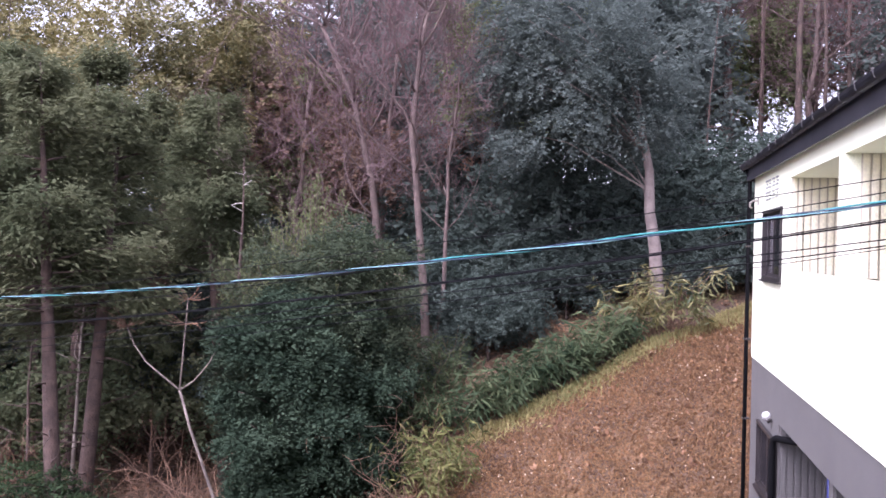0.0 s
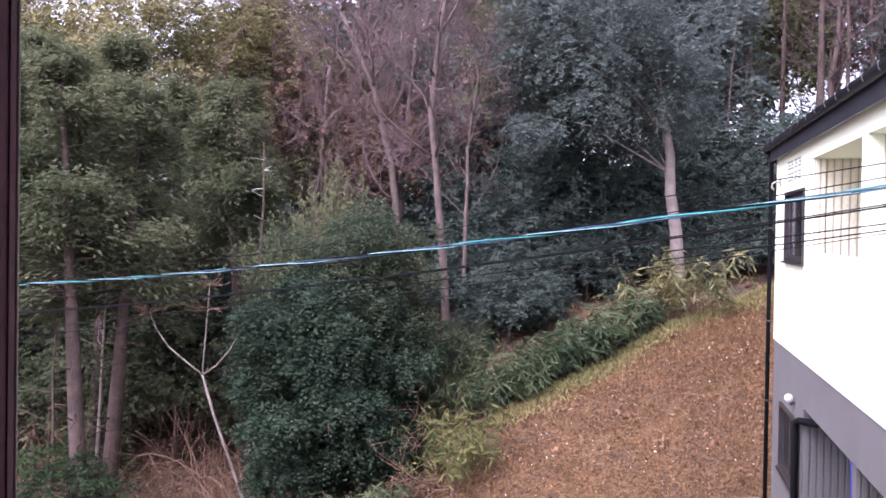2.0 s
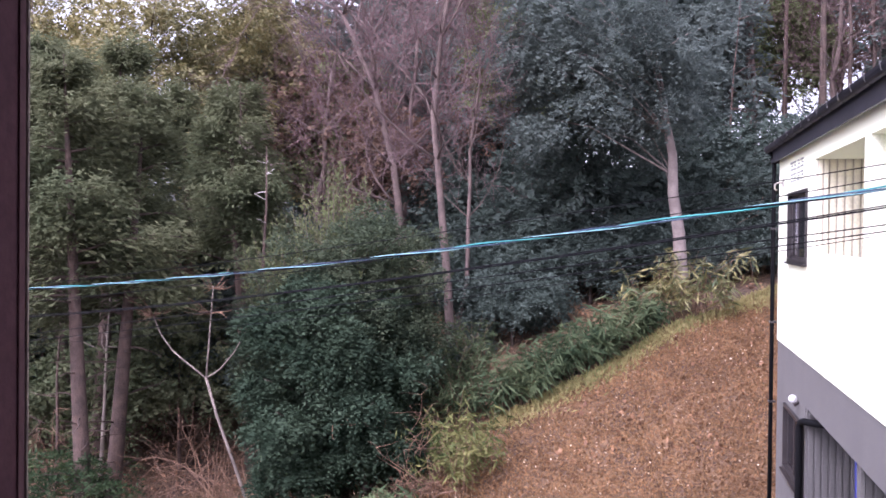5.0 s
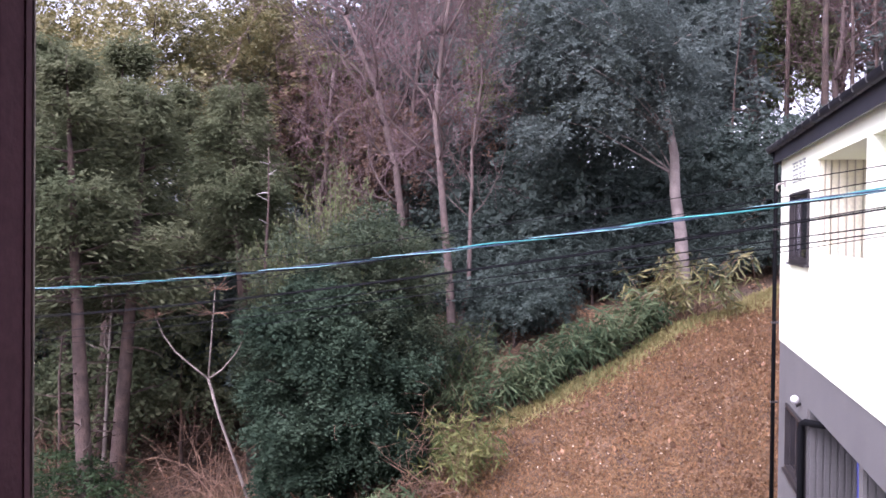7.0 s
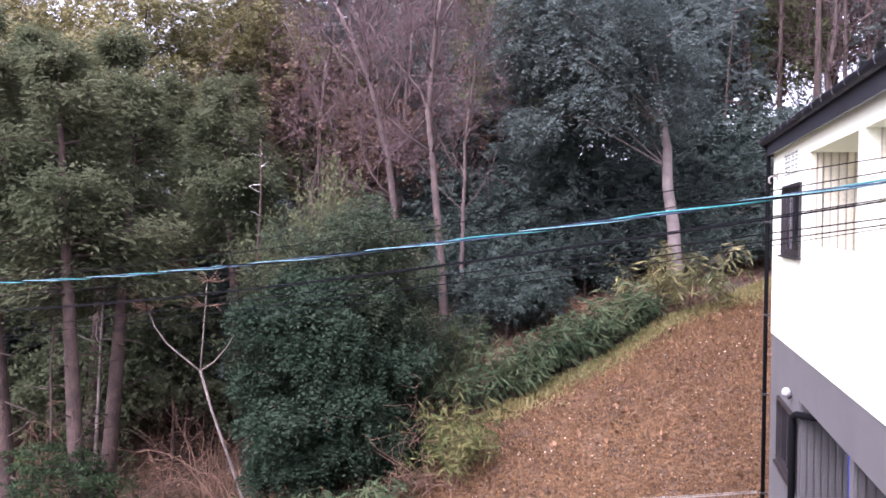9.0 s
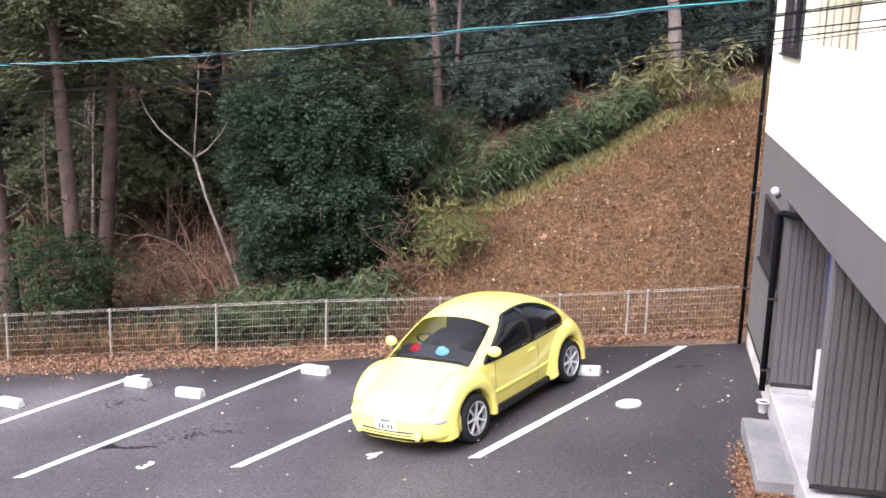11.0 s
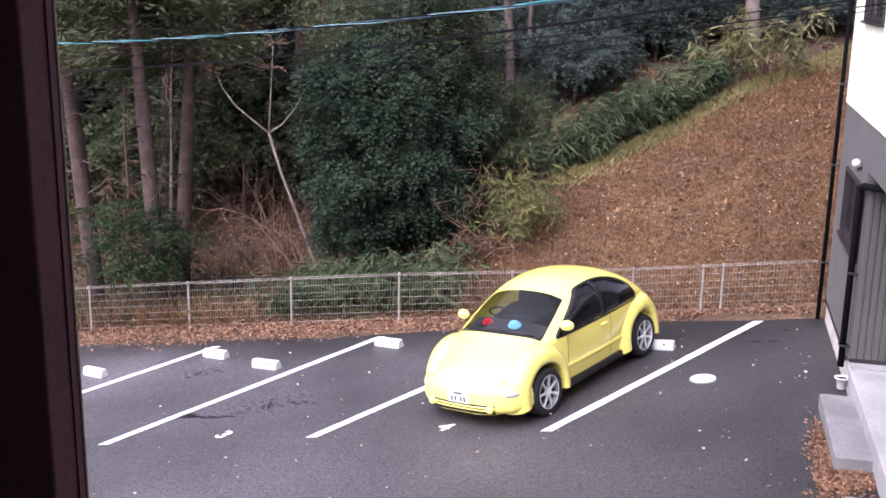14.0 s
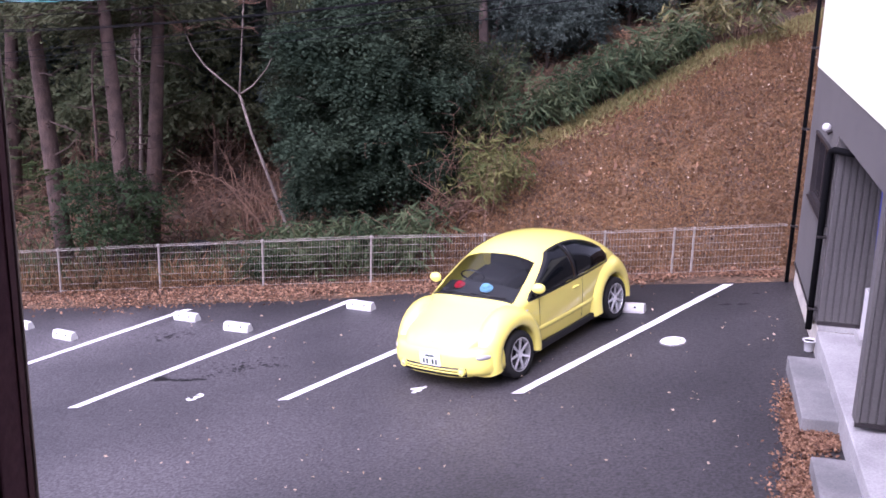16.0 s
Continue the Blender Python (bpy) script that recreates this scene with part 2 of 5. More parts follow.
def part(name, bm, material, parent=None, label="", smooth=False):
    """Links a bmesh as one mesh object, under a thing or a part."""
    bmesh.ops.recalc_face_normals(bm, faces=bm.faces)
    me = bpy.data.meshes.new(name)
    bm.to_mesh(me)
    bm.free()
    if smooth:
        me.polygons.foreach_set("use_smooth", [True] * len(me.polygons))
    me.materials.append(material)
    ob = new(name, me)
    if parent:
        ob.parent = parent
    if label:
        ob["label"] = label
    return ob


def box(x0, x1, y0, y1, z0, z1, bevel=0.0):
    bm = bmesh.new()
    bmesh.ops.create_cube(bm, size=1, matrix=Matrix.Translation(((x0 + x1) / 2, (y0 + y1) / 2, (z0 + z1) / 2)) @ Matrix.Diagonal((x1 - x0, y1 - y0, z1 - z0, 1)))
    if bevel:
        bmesh.ops.bevel(bm, geom=bm.edges[:], offset=bevel, segments=2, affect='EDGES', profile=0.5)
    return bm


def thing(name, loc=(0, 0, 0), label="", category="", group="", kind=""):
    ob = new(name)
    ob.location = loc
    ob.empty_display_size = 0.2
    return tagged(ob, label, category, group, kind)


class Tubes:
    """Gathers tapered tubes along polylines into one mesh."""

    def __init__(self):
        self.v, self.f = [], []

    def add(self, pts, radii, sides=5):
        pts = [Vector(p) for p in pts]
        base, n = len(self.v), len(pts)
        for i, p in enumerate(pts):
            d = (pts[min(i + 1, n - 1)] - pts[max(i - 1, 0)]).normalized()
            a = d.cross(Vector((0.31, 0.95, 0.12)))
            if a.length < 0.05:
                a = d.cross(Vector((1, 0, 0)))
            a.normalize()
            b = d.cross(a)
            r = radii[i] if hasattr(radii, "__len__") else radii
            for k in range(sides):
                w = 2 * math.pi * k / sides
                self.v.append(p + (a * math.cos(w) + b * math.sin(w)) * r)
        for i in range(n - 1):
            for k in range(sides):
                k2 = (k + 1) % sides
                self.f.append((base + i * sides + k, base + i * sides + k2, base + (i + 1) * sides + k2, base + (i + 1) * sides + k))
        self.f.append(tuple(base + k for k in range(sides))[::-1])
        self.f.append(tuple(base + (n - 1) * sides + k for k in range(sides)))

    def done(self, name, material, parent=None, label=""):
        return mesh_ob(name, self.v, self.f, material, parent, label, smooth=True)


rng = np.random.default_rng(7)


def unit(a):
    return a / np.maximum(np.linalg.norm(a, axis=1, keepdims=True), 1e-6)


def leaf_mesh(name, pos, way, size, width, material, parent=None, label="", jitter=0.35, fold=0.25, face=None):
    """Folded four-cornered leaves, each an island of its own. face: the way that each upper side looks."""
    n = len(pos)
    size = size * rng.uniform(1 - jitter, 1 + jitter, (n, 1))
    side = unit(np.cross(way, rng.normal(size=(n, 3)) if face is None else face + rng.normal(size=(n, 3)) * 0.45))
    up = np.cross(side, way) if face is None else -np.cross(side, way)
    w = size * width * 0.5
    mid = pos + way * size * 0.45
    v = np.stack([pos, mid + side * w + up * w * fold, pos + way * size, mid - side * w + up * w * fold], 1).reshape(-1, 3)
    i = np.arange(n, dtype=np.int32)[:, None] * 4
    loops = np.concatenate([i, i + 1, i + 2, i, i + 2, i + 3], 1).ravel()
    me = bpy.data.meshes.new(name)
    me.vertices.add(n * 4)
    me.vertices.foreach_set("co", v.astype(np.float32).ravel())
    me.loops.add(n * 6)
    me.loops.foreach_set("vertex_index", loops)
    me.polygons.add(n * 2)
    me.polygons.foreach_set("loop_start", np.arange(0, n * 6, 3, dtype=np.int32))
    me.materials.append(material)
    me.update(calc_edges=True)
    me.validate()
    ob = new(name, me)
    if parent:
        ob.parent = parent
    if label:
        ob["label"] = label
    return ob


def clumps(centres, radii, per, flat=0.75, droop=0.0, step=0.035):
    """Leaf places, directions and facings: each clump is a shell of twigs, each twig a spray of seven alternate leaves."""
    k = 7
    twigs = max(int(per / k), 1)
    c = np.repeat(np.asarray(centres, float), twigs, 0)
    r = np.repeat(np.asarray(radii, float), twigs)[:, None]
    d = unit(rng.normal(size=(len(c), 3)))
    d[:, 2] = np.abs(d[:, 2]) * np.where(rng.random(len(c)) < 0.72, 1, -1)
    p = c + d * r * rng.uniform(0.3, 1.0, (len(c), 1)) ** 0.5 * np.array([1, 1, flat])
    w = unit(d * np.array([1, 1, 0.5]) + rng.normal(size=d.shape) * 0.45 + np.array([0, 0, -droop]))
    f = unit(d * 0.7 + np.array([0, 0, 0.8]))
    side = unit(np.cross(w, f))
    p, w, f, side = (np.repeat(a, k, 0) for a in (p, w, f, side))
    i = np.tile(np.arange(k), len(c))[:, None]
    q = p + w * i * step + np.array([0, 0, -0.004]) * i ** 2
    way = unit(w * 0.7 + side * np.where(i % 2 == 0, 0.8, -0.8) + rng.normal(size=w.shape) * 0.25)
    return q, way, f


def lobed_centres(n, rx, ry, rz, z, lobes):
    """Clump centres gathered in lobes round a body that narrows upwards, with gaps between the lobes."""
    out = []
    for i in range(lobes):
        a, h = 2.4 * i + rng.normal() * 0.25, -0.8 + 1.75 * (i + 0.5) / lobes
        w = math.sqrt(max(1 - abs(h) ** 2.2, 0.05)) * (1 - 0.18 * h) * rng.uniform(0.78, 1.06)
        c = np.array([math.cos(a) * w * rx, math.sin(a) * w * ry, h * rz])
        r = rng.uniform(0.24, 0.38) * rx
        d = unit(rng.normal(size=(n // lobes, 3)))
        out.append(c * 0.88 + d * rng.uniform(0.3, 1.0, (len(d), 1)) * r * np.array([1, 1, 0.6]))
    return np.concatenate(out) + np.array([0, 0, z])


def crown_centres(n, rx, ry, rz, z, low=-0.6):
    """Clump centres over an uneven ellipsoid."""
    d = unit(rng.normal(size=(n * 2, 3)))
    d = d[d[:, 2] > low][:n]
    k = rng.uniform(0.45, 1.0, (len(d), 1)) ** 0.6 * (1 + 0.22 * rng.normal(size=(len(d), 1)))
    return d * k * np.array([rx, ry, rz]) + np.array([0, 0, z])


# ---- ground ----
G0, GS = -0.243, math.tan(radians(7.5))


def lot_z(x):
    return G0 + GS * min(max(x, -17.0), 2.3)


def smooth01(a, b, v):
    k = min(max((v - a) / (b - a), 0), 1)
    return k * k * (3 - 2 * k)


def land_z(x, y):
    """The lot's plane, and behind the fence a bank that steepens to the right and levels out on top."""
    z = lot_z(x)
    d = max(y - 17.7, 0.0)
    k = smooth01(-9.5, -3.0, x)
    bank = 0.42 * d if d < 8.5 else 0.42 * 8.5 + 1.1 * (1 - math.exp(-(d - 8.5) * 0.22))
    wood = 0.05 * min(d, 5) + 0.24 * max(min(d, 17) - 5, 0)
    z += k * bank + (1 - k) * wood
    far = smooth01(36, 60, y)
    z += far * (3.5 - z) * 0.6
    if y > 17.9:
        z += 0.12 * noise.noise(Vector((x * 0.5, y * 0.5, 0))) + 0.05 * noise.noise(Vector((x * 2, y * 2, 3)))
    return z


def land():
    xs = np.unique(np.concatenate([np.linspace(-400, -40, 10), np.linspace(-40, 25, 131), np.linspace(25, 400, 10)]))
    ys = np.unique(np.concatenate([np.linspace(-300, 10, 10), np.linspace(10, 50, 101), np.linspace(50, 700, 14)]))
    v = [(x, y, land_z(x, y) - 0.02) for y in ys for x in xs]
    w = len(xs)
    f = [(j * w + i, j * w + i + 1, j * w + i + w + 1, j * w + i + w) for j in range(len(ys) - 1) for i in range(w - 1)]
    ob = mesh_ob("ground", v, f, SOIL, smooth=True)
    tagged(ob, "brown soil of a wooded bank rising behind the lot", "ground", kind="structure")


def lot():
    """The asphalt sheet, with an uneven rear edge under the fallen leaves and a real thickness."""
    xs = np.linspace(-26, 2.02, 85)
    rows = [0.9, 6, 10, 13, 15, None]
    v = []
    for y in rows:
        for x in xs:
            yy = y if y is not None else 16.42 + 0.25 * smooth01(-6, -3, x) - 0.12 * smooth01(-0.5, 2, x) + 0.10 * noise.noise(Vector((x * 0.9, 2, 0)))
            v.append((x, yy, lot_z(x)))
    w = len(xs)
    f = [(j * w + i, j * w + i + 1, j * w + i + w + 1, j * w + i + w) for j in range(len(rows) - 1) for i in range(w - 1)]
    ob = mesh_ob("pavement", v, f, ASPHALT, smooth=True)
    sol = ob.modifiers.new("thickness", 'SOLIDIFY')
    sol.thickness, sol.offset = 0.08, -1
    tagged(ob, "dark grey sloping asphalt of a small car park", "asphalt", kind="structure")
    return ob


land()
pavement = lot()


def bay_line(x0, y0, x1, y1, width=0.13):
    h = width / 2 / math.cos(radians(30.3))
    v, f = [], []
    n = 14
    for i in range(n + 1):
        k = i / n
        x, y = x0 + (x1 - x0) * k, y0 + (y1 - y0) * k
        for s in (-h, h):
            xx = x + s + rng.uniform(-0.006, 0.006)
            v.append((xx, y, lot_z(xx) + 0.005))
    f = [(2 * i, 2 * i + 1, 2 * i + 3, 2 * i + 2) for i in range(n)]
    ob = mesh_ob("bay_line", v, f, PAINT)
    sol = ob.modifiers.new("thickness", 'SOLIDIFY')
    sol.thickness, sol.offset = 0.004, -1
    tagged(ob, "white painted parking bay line on the asphalt", "road marking", "parking bay lines", "structure")


for a in ((-1.60, 12.17, 1.06, 16.53), (-4.66, 12.02, -2.05, 16.42), (-7.61, 11.81, -5.06, 16.35), (-10.55, 11.70, -7.98, 16.09)):
    bay_line(*a)


def on_lot(x, y, up=0.0, turn=0.0):
    """A pose on the sloping lot, its z along the lot's normal."""
    return pose(x, y, lot_z(x) + up) @ pose(0, 0, 0, 0, -7.5, 0) @ pose(0, 0, 0, 0, 0, turn)


def bay_number(text, x, y):
    cu = bpy.data.curves.new("bay_number", 'FONT')
    cu.body, cu.size, cu.extrude, cu.offset = text, 0.33, 0.002, 0.010
    tmp = bpy.data.objects.new("tmp", cu)
    scene.collection.objects.link(tmp)
    me = bpy.data.meshes.new_from_object(tmp.evaluated_get(bpy.context.evaluated_depsgraph_get()))
    bpy.data.objects.remove(tmp)
    me.materials.clear()
    me.materials.append(PAINT)
    ob = new("bay_number", me)
    ob.matrix_world = on_lot(x, y, 0.007, -30)
    tagged(ob, "small white painted bay number " + text, "road marking", "bay numbers", "structure")


bay_number("3", -6.08, 12.07)
bay_number("4", -3.05, 12.27)


def wheel_stop():
    ob = thing("wheel_stop", label="short white concrete wheel stop on the asphalt", category="wheel stop", group="wheel stops")
    bm = bmesh.new()
    prof = [(-0.085, 0), (0.085, 0), (0.085, 0.04), (0.045, 0.125), (-0.045, 0.125), (-0.085, 0.04)]
    rings = []
    for x, k in ((-0.265, 0.80), (-0.225, 1.0), (0.225, 1.0), (0.265, 0.80)):
        rings.append([bm.verts.new((x, y * k, z * (0.9 + 0.1 * k))) for y, z in prof])
    for a, b in zip(rings, rings[1:]):
        for i in range(6):
            bm.faces.new((a[i], a[(i + 1) % 6], b[(i + 1) % 6], b[i]))
    bm.faces.new(rings[0])
    bm.faces.new(rings[-1][::-1])
    part("block", bm, STOP, ob)
    for x in (-0.13, 0.13):
        # dark disc in place of the shade in a bolt hole
        b = bmesh.new()
        bmesh.ops.create_cone(b, cap_ends=True, segments=12, radius1=0.017, radius2=0.017, depth=0.012, matrix=pose(x, -0.064, 0.084, 64, 0, 0))
        part("bolt_hole_disc", b, RECESS_SHADE, ob)
    return ob


first = wheel_stop()
first.matrix_world = on_lot(-9.53, 14.72, 0, -24)
for x, y, a in ((-7.72, 15.52, -22), (-6.53, 14.90, -20), (-4.76, 15.84, -24), (-3.50, 15.25, -25), (-0.42, 15.33, -14), (-1.62, 15.95, -24), (-10.75, 15.35, -25)):
    copy_thing(first, on_lot(x, y, 0, a))


def manhole():
    ob = thing("manhole_cover", label="round white-painted manhole cover in the asphalt", category="manhole cover")
    for name, r, h, m in (("rim", 0.185, 0.008, CONCRETE), ("lid", 0.172, 0.014, PAINT)):
        b = bmesh.new()
        bmesh.ops.create_cone(b, cap_ends=True, segments=32, radius1=r, radius2=r - 0.004, depth=h * 2)
        part(name, b, m, ob)
    # dark disc painted for the shade in the lifting hole
    b = bmesh.new()
    bmesh.ops.create_cone(b, cap_ends=True, segments=12, radius1=0.02, radius2=0.02, depth=0.03, matrix=pose(0.1, 0.03, 0))
    part("lifting_hole_disc", b, RECESS_SHADE, ob)
    ob.matrix_world = on_lot(0.26, 13.94, 0.004)


manhole()


def blots(name, spots, material, label, category, lift=0.004):
    """Thin irregular patches lying on the asphalt."""
    v, f = [], []
    for x, y, r, k in spots:
        b = len(v)
        n = 9
        for i in range(n):
            w = 2 * math.pi * i / n
            rr = r * rng.uniform(0.6, 1.15)
            xx = x + rr * k * math.cos(w)
            v.append((xx, y + rr * math.sin(w), lot_z(xx) + lift))
        f.append(tuple(range(b, b + n)))
    ob = mesh_ob(name, v, f, material)
    tagged(ob, label, category, kind="stuff")


spots = []
for _ in range(56):
    k = rng.normal()
    spots.append((-5.75 + k * 0.40, 13.25 + k * 0.07 + rng.normal() * 0.16, rng.uniform(0.016, 0.036), 1.2))
spots += [(-7.6 + rng.normal() * 0.25, 14.65 + rng.normal() * 0.1, rng.uniform(0.014, 0.034), 1.4) for _ in range(26)]
spots += [(-6.7 + 0.07 * i, 12.78 + rng.normal() * 0.02, 0.035, 1.8) for i in range(9)]
spots += [(-6.9, 12.86, 0.12, 1.3), (-6.8, 12.82, 0.06, 2)]
spots += [(0.85, 15.9, 0.05, 1.6), (1.0, 15.5, 0.05, 2), (1.25, 15.5, 0.05, 2), (1.45, 16.0, 0.05, 1.2), (0.2, 10.6, 0.03, 1), (1.1, 11.6, 0.03, 1), (-7.9, 10.6, 0.05, 1.6), (-6.5, 11.1, 0.03, 1)]
blots("oil_stains", spots, STAIN, "dark oil stains scattered on the asphalt", "stain")

# ---- neighbouring building ----
WX = 2.0          # its outer wall
Y0, Y1 = 5.2, 16.5
house = thing("building", (WX, Y1, 0), "two-storey house with white upper and grey lower render, dark metal roof", "house")
house.location = (0, 0, 0)


def slab(name, x0, x1, y0, y1, z0, z1, m, parent=house, label="", bevel=0.0):
    return part(name, box(x0, x1, y0, y1, z0, z1, bevel), m, parent, label)


# upper storey: white wall round a window and two loggias
D = 0.16
slab("upper_wall", WX, WX + D, 15.31, Y1, 3.36, 6.08, WHITE_WALL)
slab("upper_wall", WX, WX + D, 13.57, 15.31, 5.50, 6.08, WHITE_WALL)
slab("upper_wall", WX, WX + D, 13.57, 15.31, 3.36, 4.56, WHITE_WALL)
slab("upper_wall", WX, WX + D, 13.06, 13.57, 3.36, 6.08, WHITE_WALL)
slab("loggia_parapet", WX, WX + D, Y0, 13.06, 3.36, 4.70, WHITE_WALL)
slab("loggia_lintel", WX, WX + D, Y0, 13.06, 5.82, 6.08, WHITE_WALL)
slab("loggia_pillar", WX, WX + 0.30, 9.86, 10.12, 4.70, 5.82, WHITE_WALL)
slab("loggia_soffit", WX + D, 3.6, Y0, 13.06, 5.82, 5.94, WHITE_WALL)
slab("loggia_floor", WX + D, 3.6, Y0, 13.06, 4.05, 4.15, CONCRETE)
slab("loggia_back_wall", 3.6, 3.75, Y0, 13.3, 4.05, 6.08, CREAM_SIDING)
slab("end_wall", WX + D, 9.0, Y1 - 0.16, Y1, 3.36, 6.08, WHITE_WALL)
slab("end_wall", WX + D, 9.0, Y1 - 0.17, Y1 - 0.01, 0.36, 3.36, GREY_WALL)
slab("end_wall", WX, 9.0, Y0, Y0 + 0.16, 0.36, 6.08, WHITE_WALL)
slab("rear_wall", 8.84, 9.0, Y0 + 0.16, Y1 - 0.16, 0.0, 6.08, WHITE_WALL)


def siding(y, x0, x1, z0, z1, m, pitch, thick, parent=house, name="siding_board", joint=None):
    """A wall of upright boards that looks along -y, each board proud of the joint."""
    slab("siding_backing", x0, x1, y, y + thick, z0, z1, joint or m)
    first_board = None
    n = int(round((x1 - x0) / pitch))
    p = (x1 - x0) / n
    for i in range(n):
        if first_board is None:
            bm = box(0.010, p - 0.010, -0.014, 0.0, z0 + 0.002, z1 - 0.002, 0.004)
            ob = part(name, bm, m, parent)
            first_board = ob
        else:
            ob = new(name, first_board.data)
            ob.parent = parent
        ob.location = (x0 + i * p, y - 0.001, 0)


siding(13.06, WX + D, 3.6, 4.15, 5.82, CREAM_SIDING, 0.09, 0.2, joint=JOINT)
siding(9.836, WX + 0.14, WX + 0.30, 4.703, 5.817, CREAM_SIDING, 0.08, 0.022, joint=JOINT)
siding(9.86, WX + 0.30, 3.6, 4.15, 5.82, CREAM_SIDING, 0.09, 0.26, joint=JOINT)
siding(13.035, WX + 0.025, WX + D, 4.703, 5.817, CREAM_SIDING, 0.068, 0.022, joint=JOINT)

# lower storey: grey wall, window, deep porch
slab("lower_wall", WX + 0.012, WX + D, 15.47, Y1 - 0.002, 0.36, 3.36, GREY_WALL)
slab("lower_wall", WX + 0.012, WX + D, 13.65, 15.47, 2.57, 3.36, GREY_WALL)
slab("lower_wall", WX + 0.012, WX + D, 13.65, 15.47, 0.36, 1.66, GREY_WALL)
slab("lower_wall", WX + 0.012, WX + D, 13.60, 13.65, 0.36, 3.36, GREY_WALL)
slab("lower_wall", WX + 0.012, WX + D, 13.42, 13.60, 2.80, 3.36, GREY_WALL)
slab("porch_lintel", WX + 0.012, WX + D, Y0 + 0.16, 13.42, 2.80, 3.36, GREY_WALL)
slab("porch_soffit", WX + D, 4.2, Y0 + 0.16, 13.42, 2.80, 2.90, GREY_WALL)
slab("porch_back_wall", 4.2, 4.35, Y0 + 0.16, 13.6, 0.33, 2.9, GREY_WALL)
slab("storey_floor", WX + D, 8.84, Y0 + 0.16, Y1 - 0.18, 3.0, 3.2, GREY_WALL)
siding(13.46, WX + 0.02, 4.2, 0.44, 2.80, GREY_SIDING, 0.085, 0.138)
siding(10.40, WX + 0.10, 4.2, 0.42, 2.80, GREY_SIDING, 0.085, 0.16)
slab("corner_trim", WX + 0.062, WX + 0.10, 10.382, 10.57, 0.42, 2.80, GREY_WALL)
slab("base_flashing", WX + 0.012, 4.2, 13.425, 13.443, 0.40, 0.45, DARK_METAL)
slab("base_flashing", WX + 0.06, 4.2, 10.37, 10.395, 0.385, 0.43, DARK_METAL)
slab("base_flashing", WX - 0.002, WX + 0.010, 13.65, Y1, 0.335, 0.375, DARK_METAL)
slab("foundation", WX + 0.03, WX + 0.25, 13.42, Y1 - 0.03, -0.4, 0.36, FOUNDATION)
slab("foundation", WX + 0.25, 8.9, Y1 - 0.25, Y1 - 0.03, -0.4, 0.36, FOUNDATION)
slab("porch_ledge", WX + 0.035, 4.2, 13.402, 13.62, 0.33, 0.40, PALE_CONCRETE)
slab("porch_floor", WX + 0.02, 4.2, Y0, 13.40, -0.4, 0.33, PALE_CONCRETE, bevel=0.012)


def sash_window(y0, y1, z0, z1, lit):
    w = new("window")
    w.location = (WX, (y0 + y1) / 2, z0)
    w.parent = house
    h, d = y1 - y0, z1 - z0
    t = 0.045
    fr = -0.03
    for n, b in (("frame", box(fr, 0.10, -h / 2, h / 2, 0, t, 0.004)), ("frame", box(fr, 0.10, -h / 2, h / 2, d - t, d, 0.004)),
                 ("frame", box(fr, 0.10, -h / 2, -h / 2 + t, t, d - t, 0.004)), ("frame", box(fr, 0.10, h / 2 - t, h / 2, t, d - t, 0.004)),
                 ("sill", box(fr - 0.035, 0.02, -h / 2 - 0.02, h / 2 + 0.02, -0.03, -0.002, 0.004))):
        part(n, b, DARK_METAL, w)
    for k, (a, b, x) in enumerate(((-h / 2 + t, 0.03, 0.005), (-0.03, h / 2 - t, 0.035))):
        s = 0.035
        bars = bmesh.new()
        for q in ((a, b, t, t + s), (a, b, d - t - s, d - t), (a, a + s, t + s, d - t - s), (b - s, b, t + s, d - t - s)):
            tmp = box(x, x + 0.028, *q)
            me = bpy.data.meshes.new("tmp")
            tmp.to_mesh(me)
            tmp.free()
            bars.from_mesh(me)
            bpy.data.meshes.remove(me)
        part("sash", bars, DARK_METAL, w)
        part("pane", box(x + 0.010, x + 0.016, a + s, b - s, t + s, d - t - s), DARK_GLASS if not (lit and k == 1) else glass("clear_pane", (0.9, 0.9, 0.92)), w)
    if lit:
        # white sheet added behind one pane in place of its pale reflection
        v, f = [], []
        n = 40
        for i in range(n + 1):
            y = 0.02 + (h / 2 - t - 0.03) * i / n
            x = 0.085 + 0.012 * math.sin(i * 1.5)
            v += [(x, y, t), (x, y, d - t)]
        f = [(2 * i, 2 * i + 1, 2 * i + 3, 2 * i + 2) for i in range(n)]
        c = mesh_ob("reflection_sheet", v, f, REFLECTION_SHEET, w, "white pleated sheet in place of the pane's pale reflection", True)
        c.modifiers.new("thickness", 'SOLIDIFY').thickness = 0.004
        # dark board added for the shade of the room behind
        part("dark_room_board", box(0.12, 0.15, -h / 2, h / 2, 0, d), RECESS_SHADE, w)


sash_window(13.57, 15.31, 4.56, 5.50, True)
sash_window(13.65, 15.47, 1.66, 2.57, False)

# roof: a shallow metal slope, fascia, gutter with brackets
part("fascia", box(1.90, 1.93, Y0 - 0.3, 16.72, 6.00, 6.20, 0.005), ROOF_METAL, house)
part("eave_soffit", box(1.93, WX, Y0 - 0.3, 16.72, 6.085, 6.10), ROOF_METAL, house)
bm = bmesh.new()
q = [bm.verts.new(c) for c in ((1.86, Y0 - 0.3, 6.21), (1.86, 16.75, 6.21), (9.3, 16.75, 7.9), (9.3, Y0 - 0.3, 7.9))]
g = bm.faces.new(q)
e = bmesh.ops.extrude_face_region(bm, geom=[g])
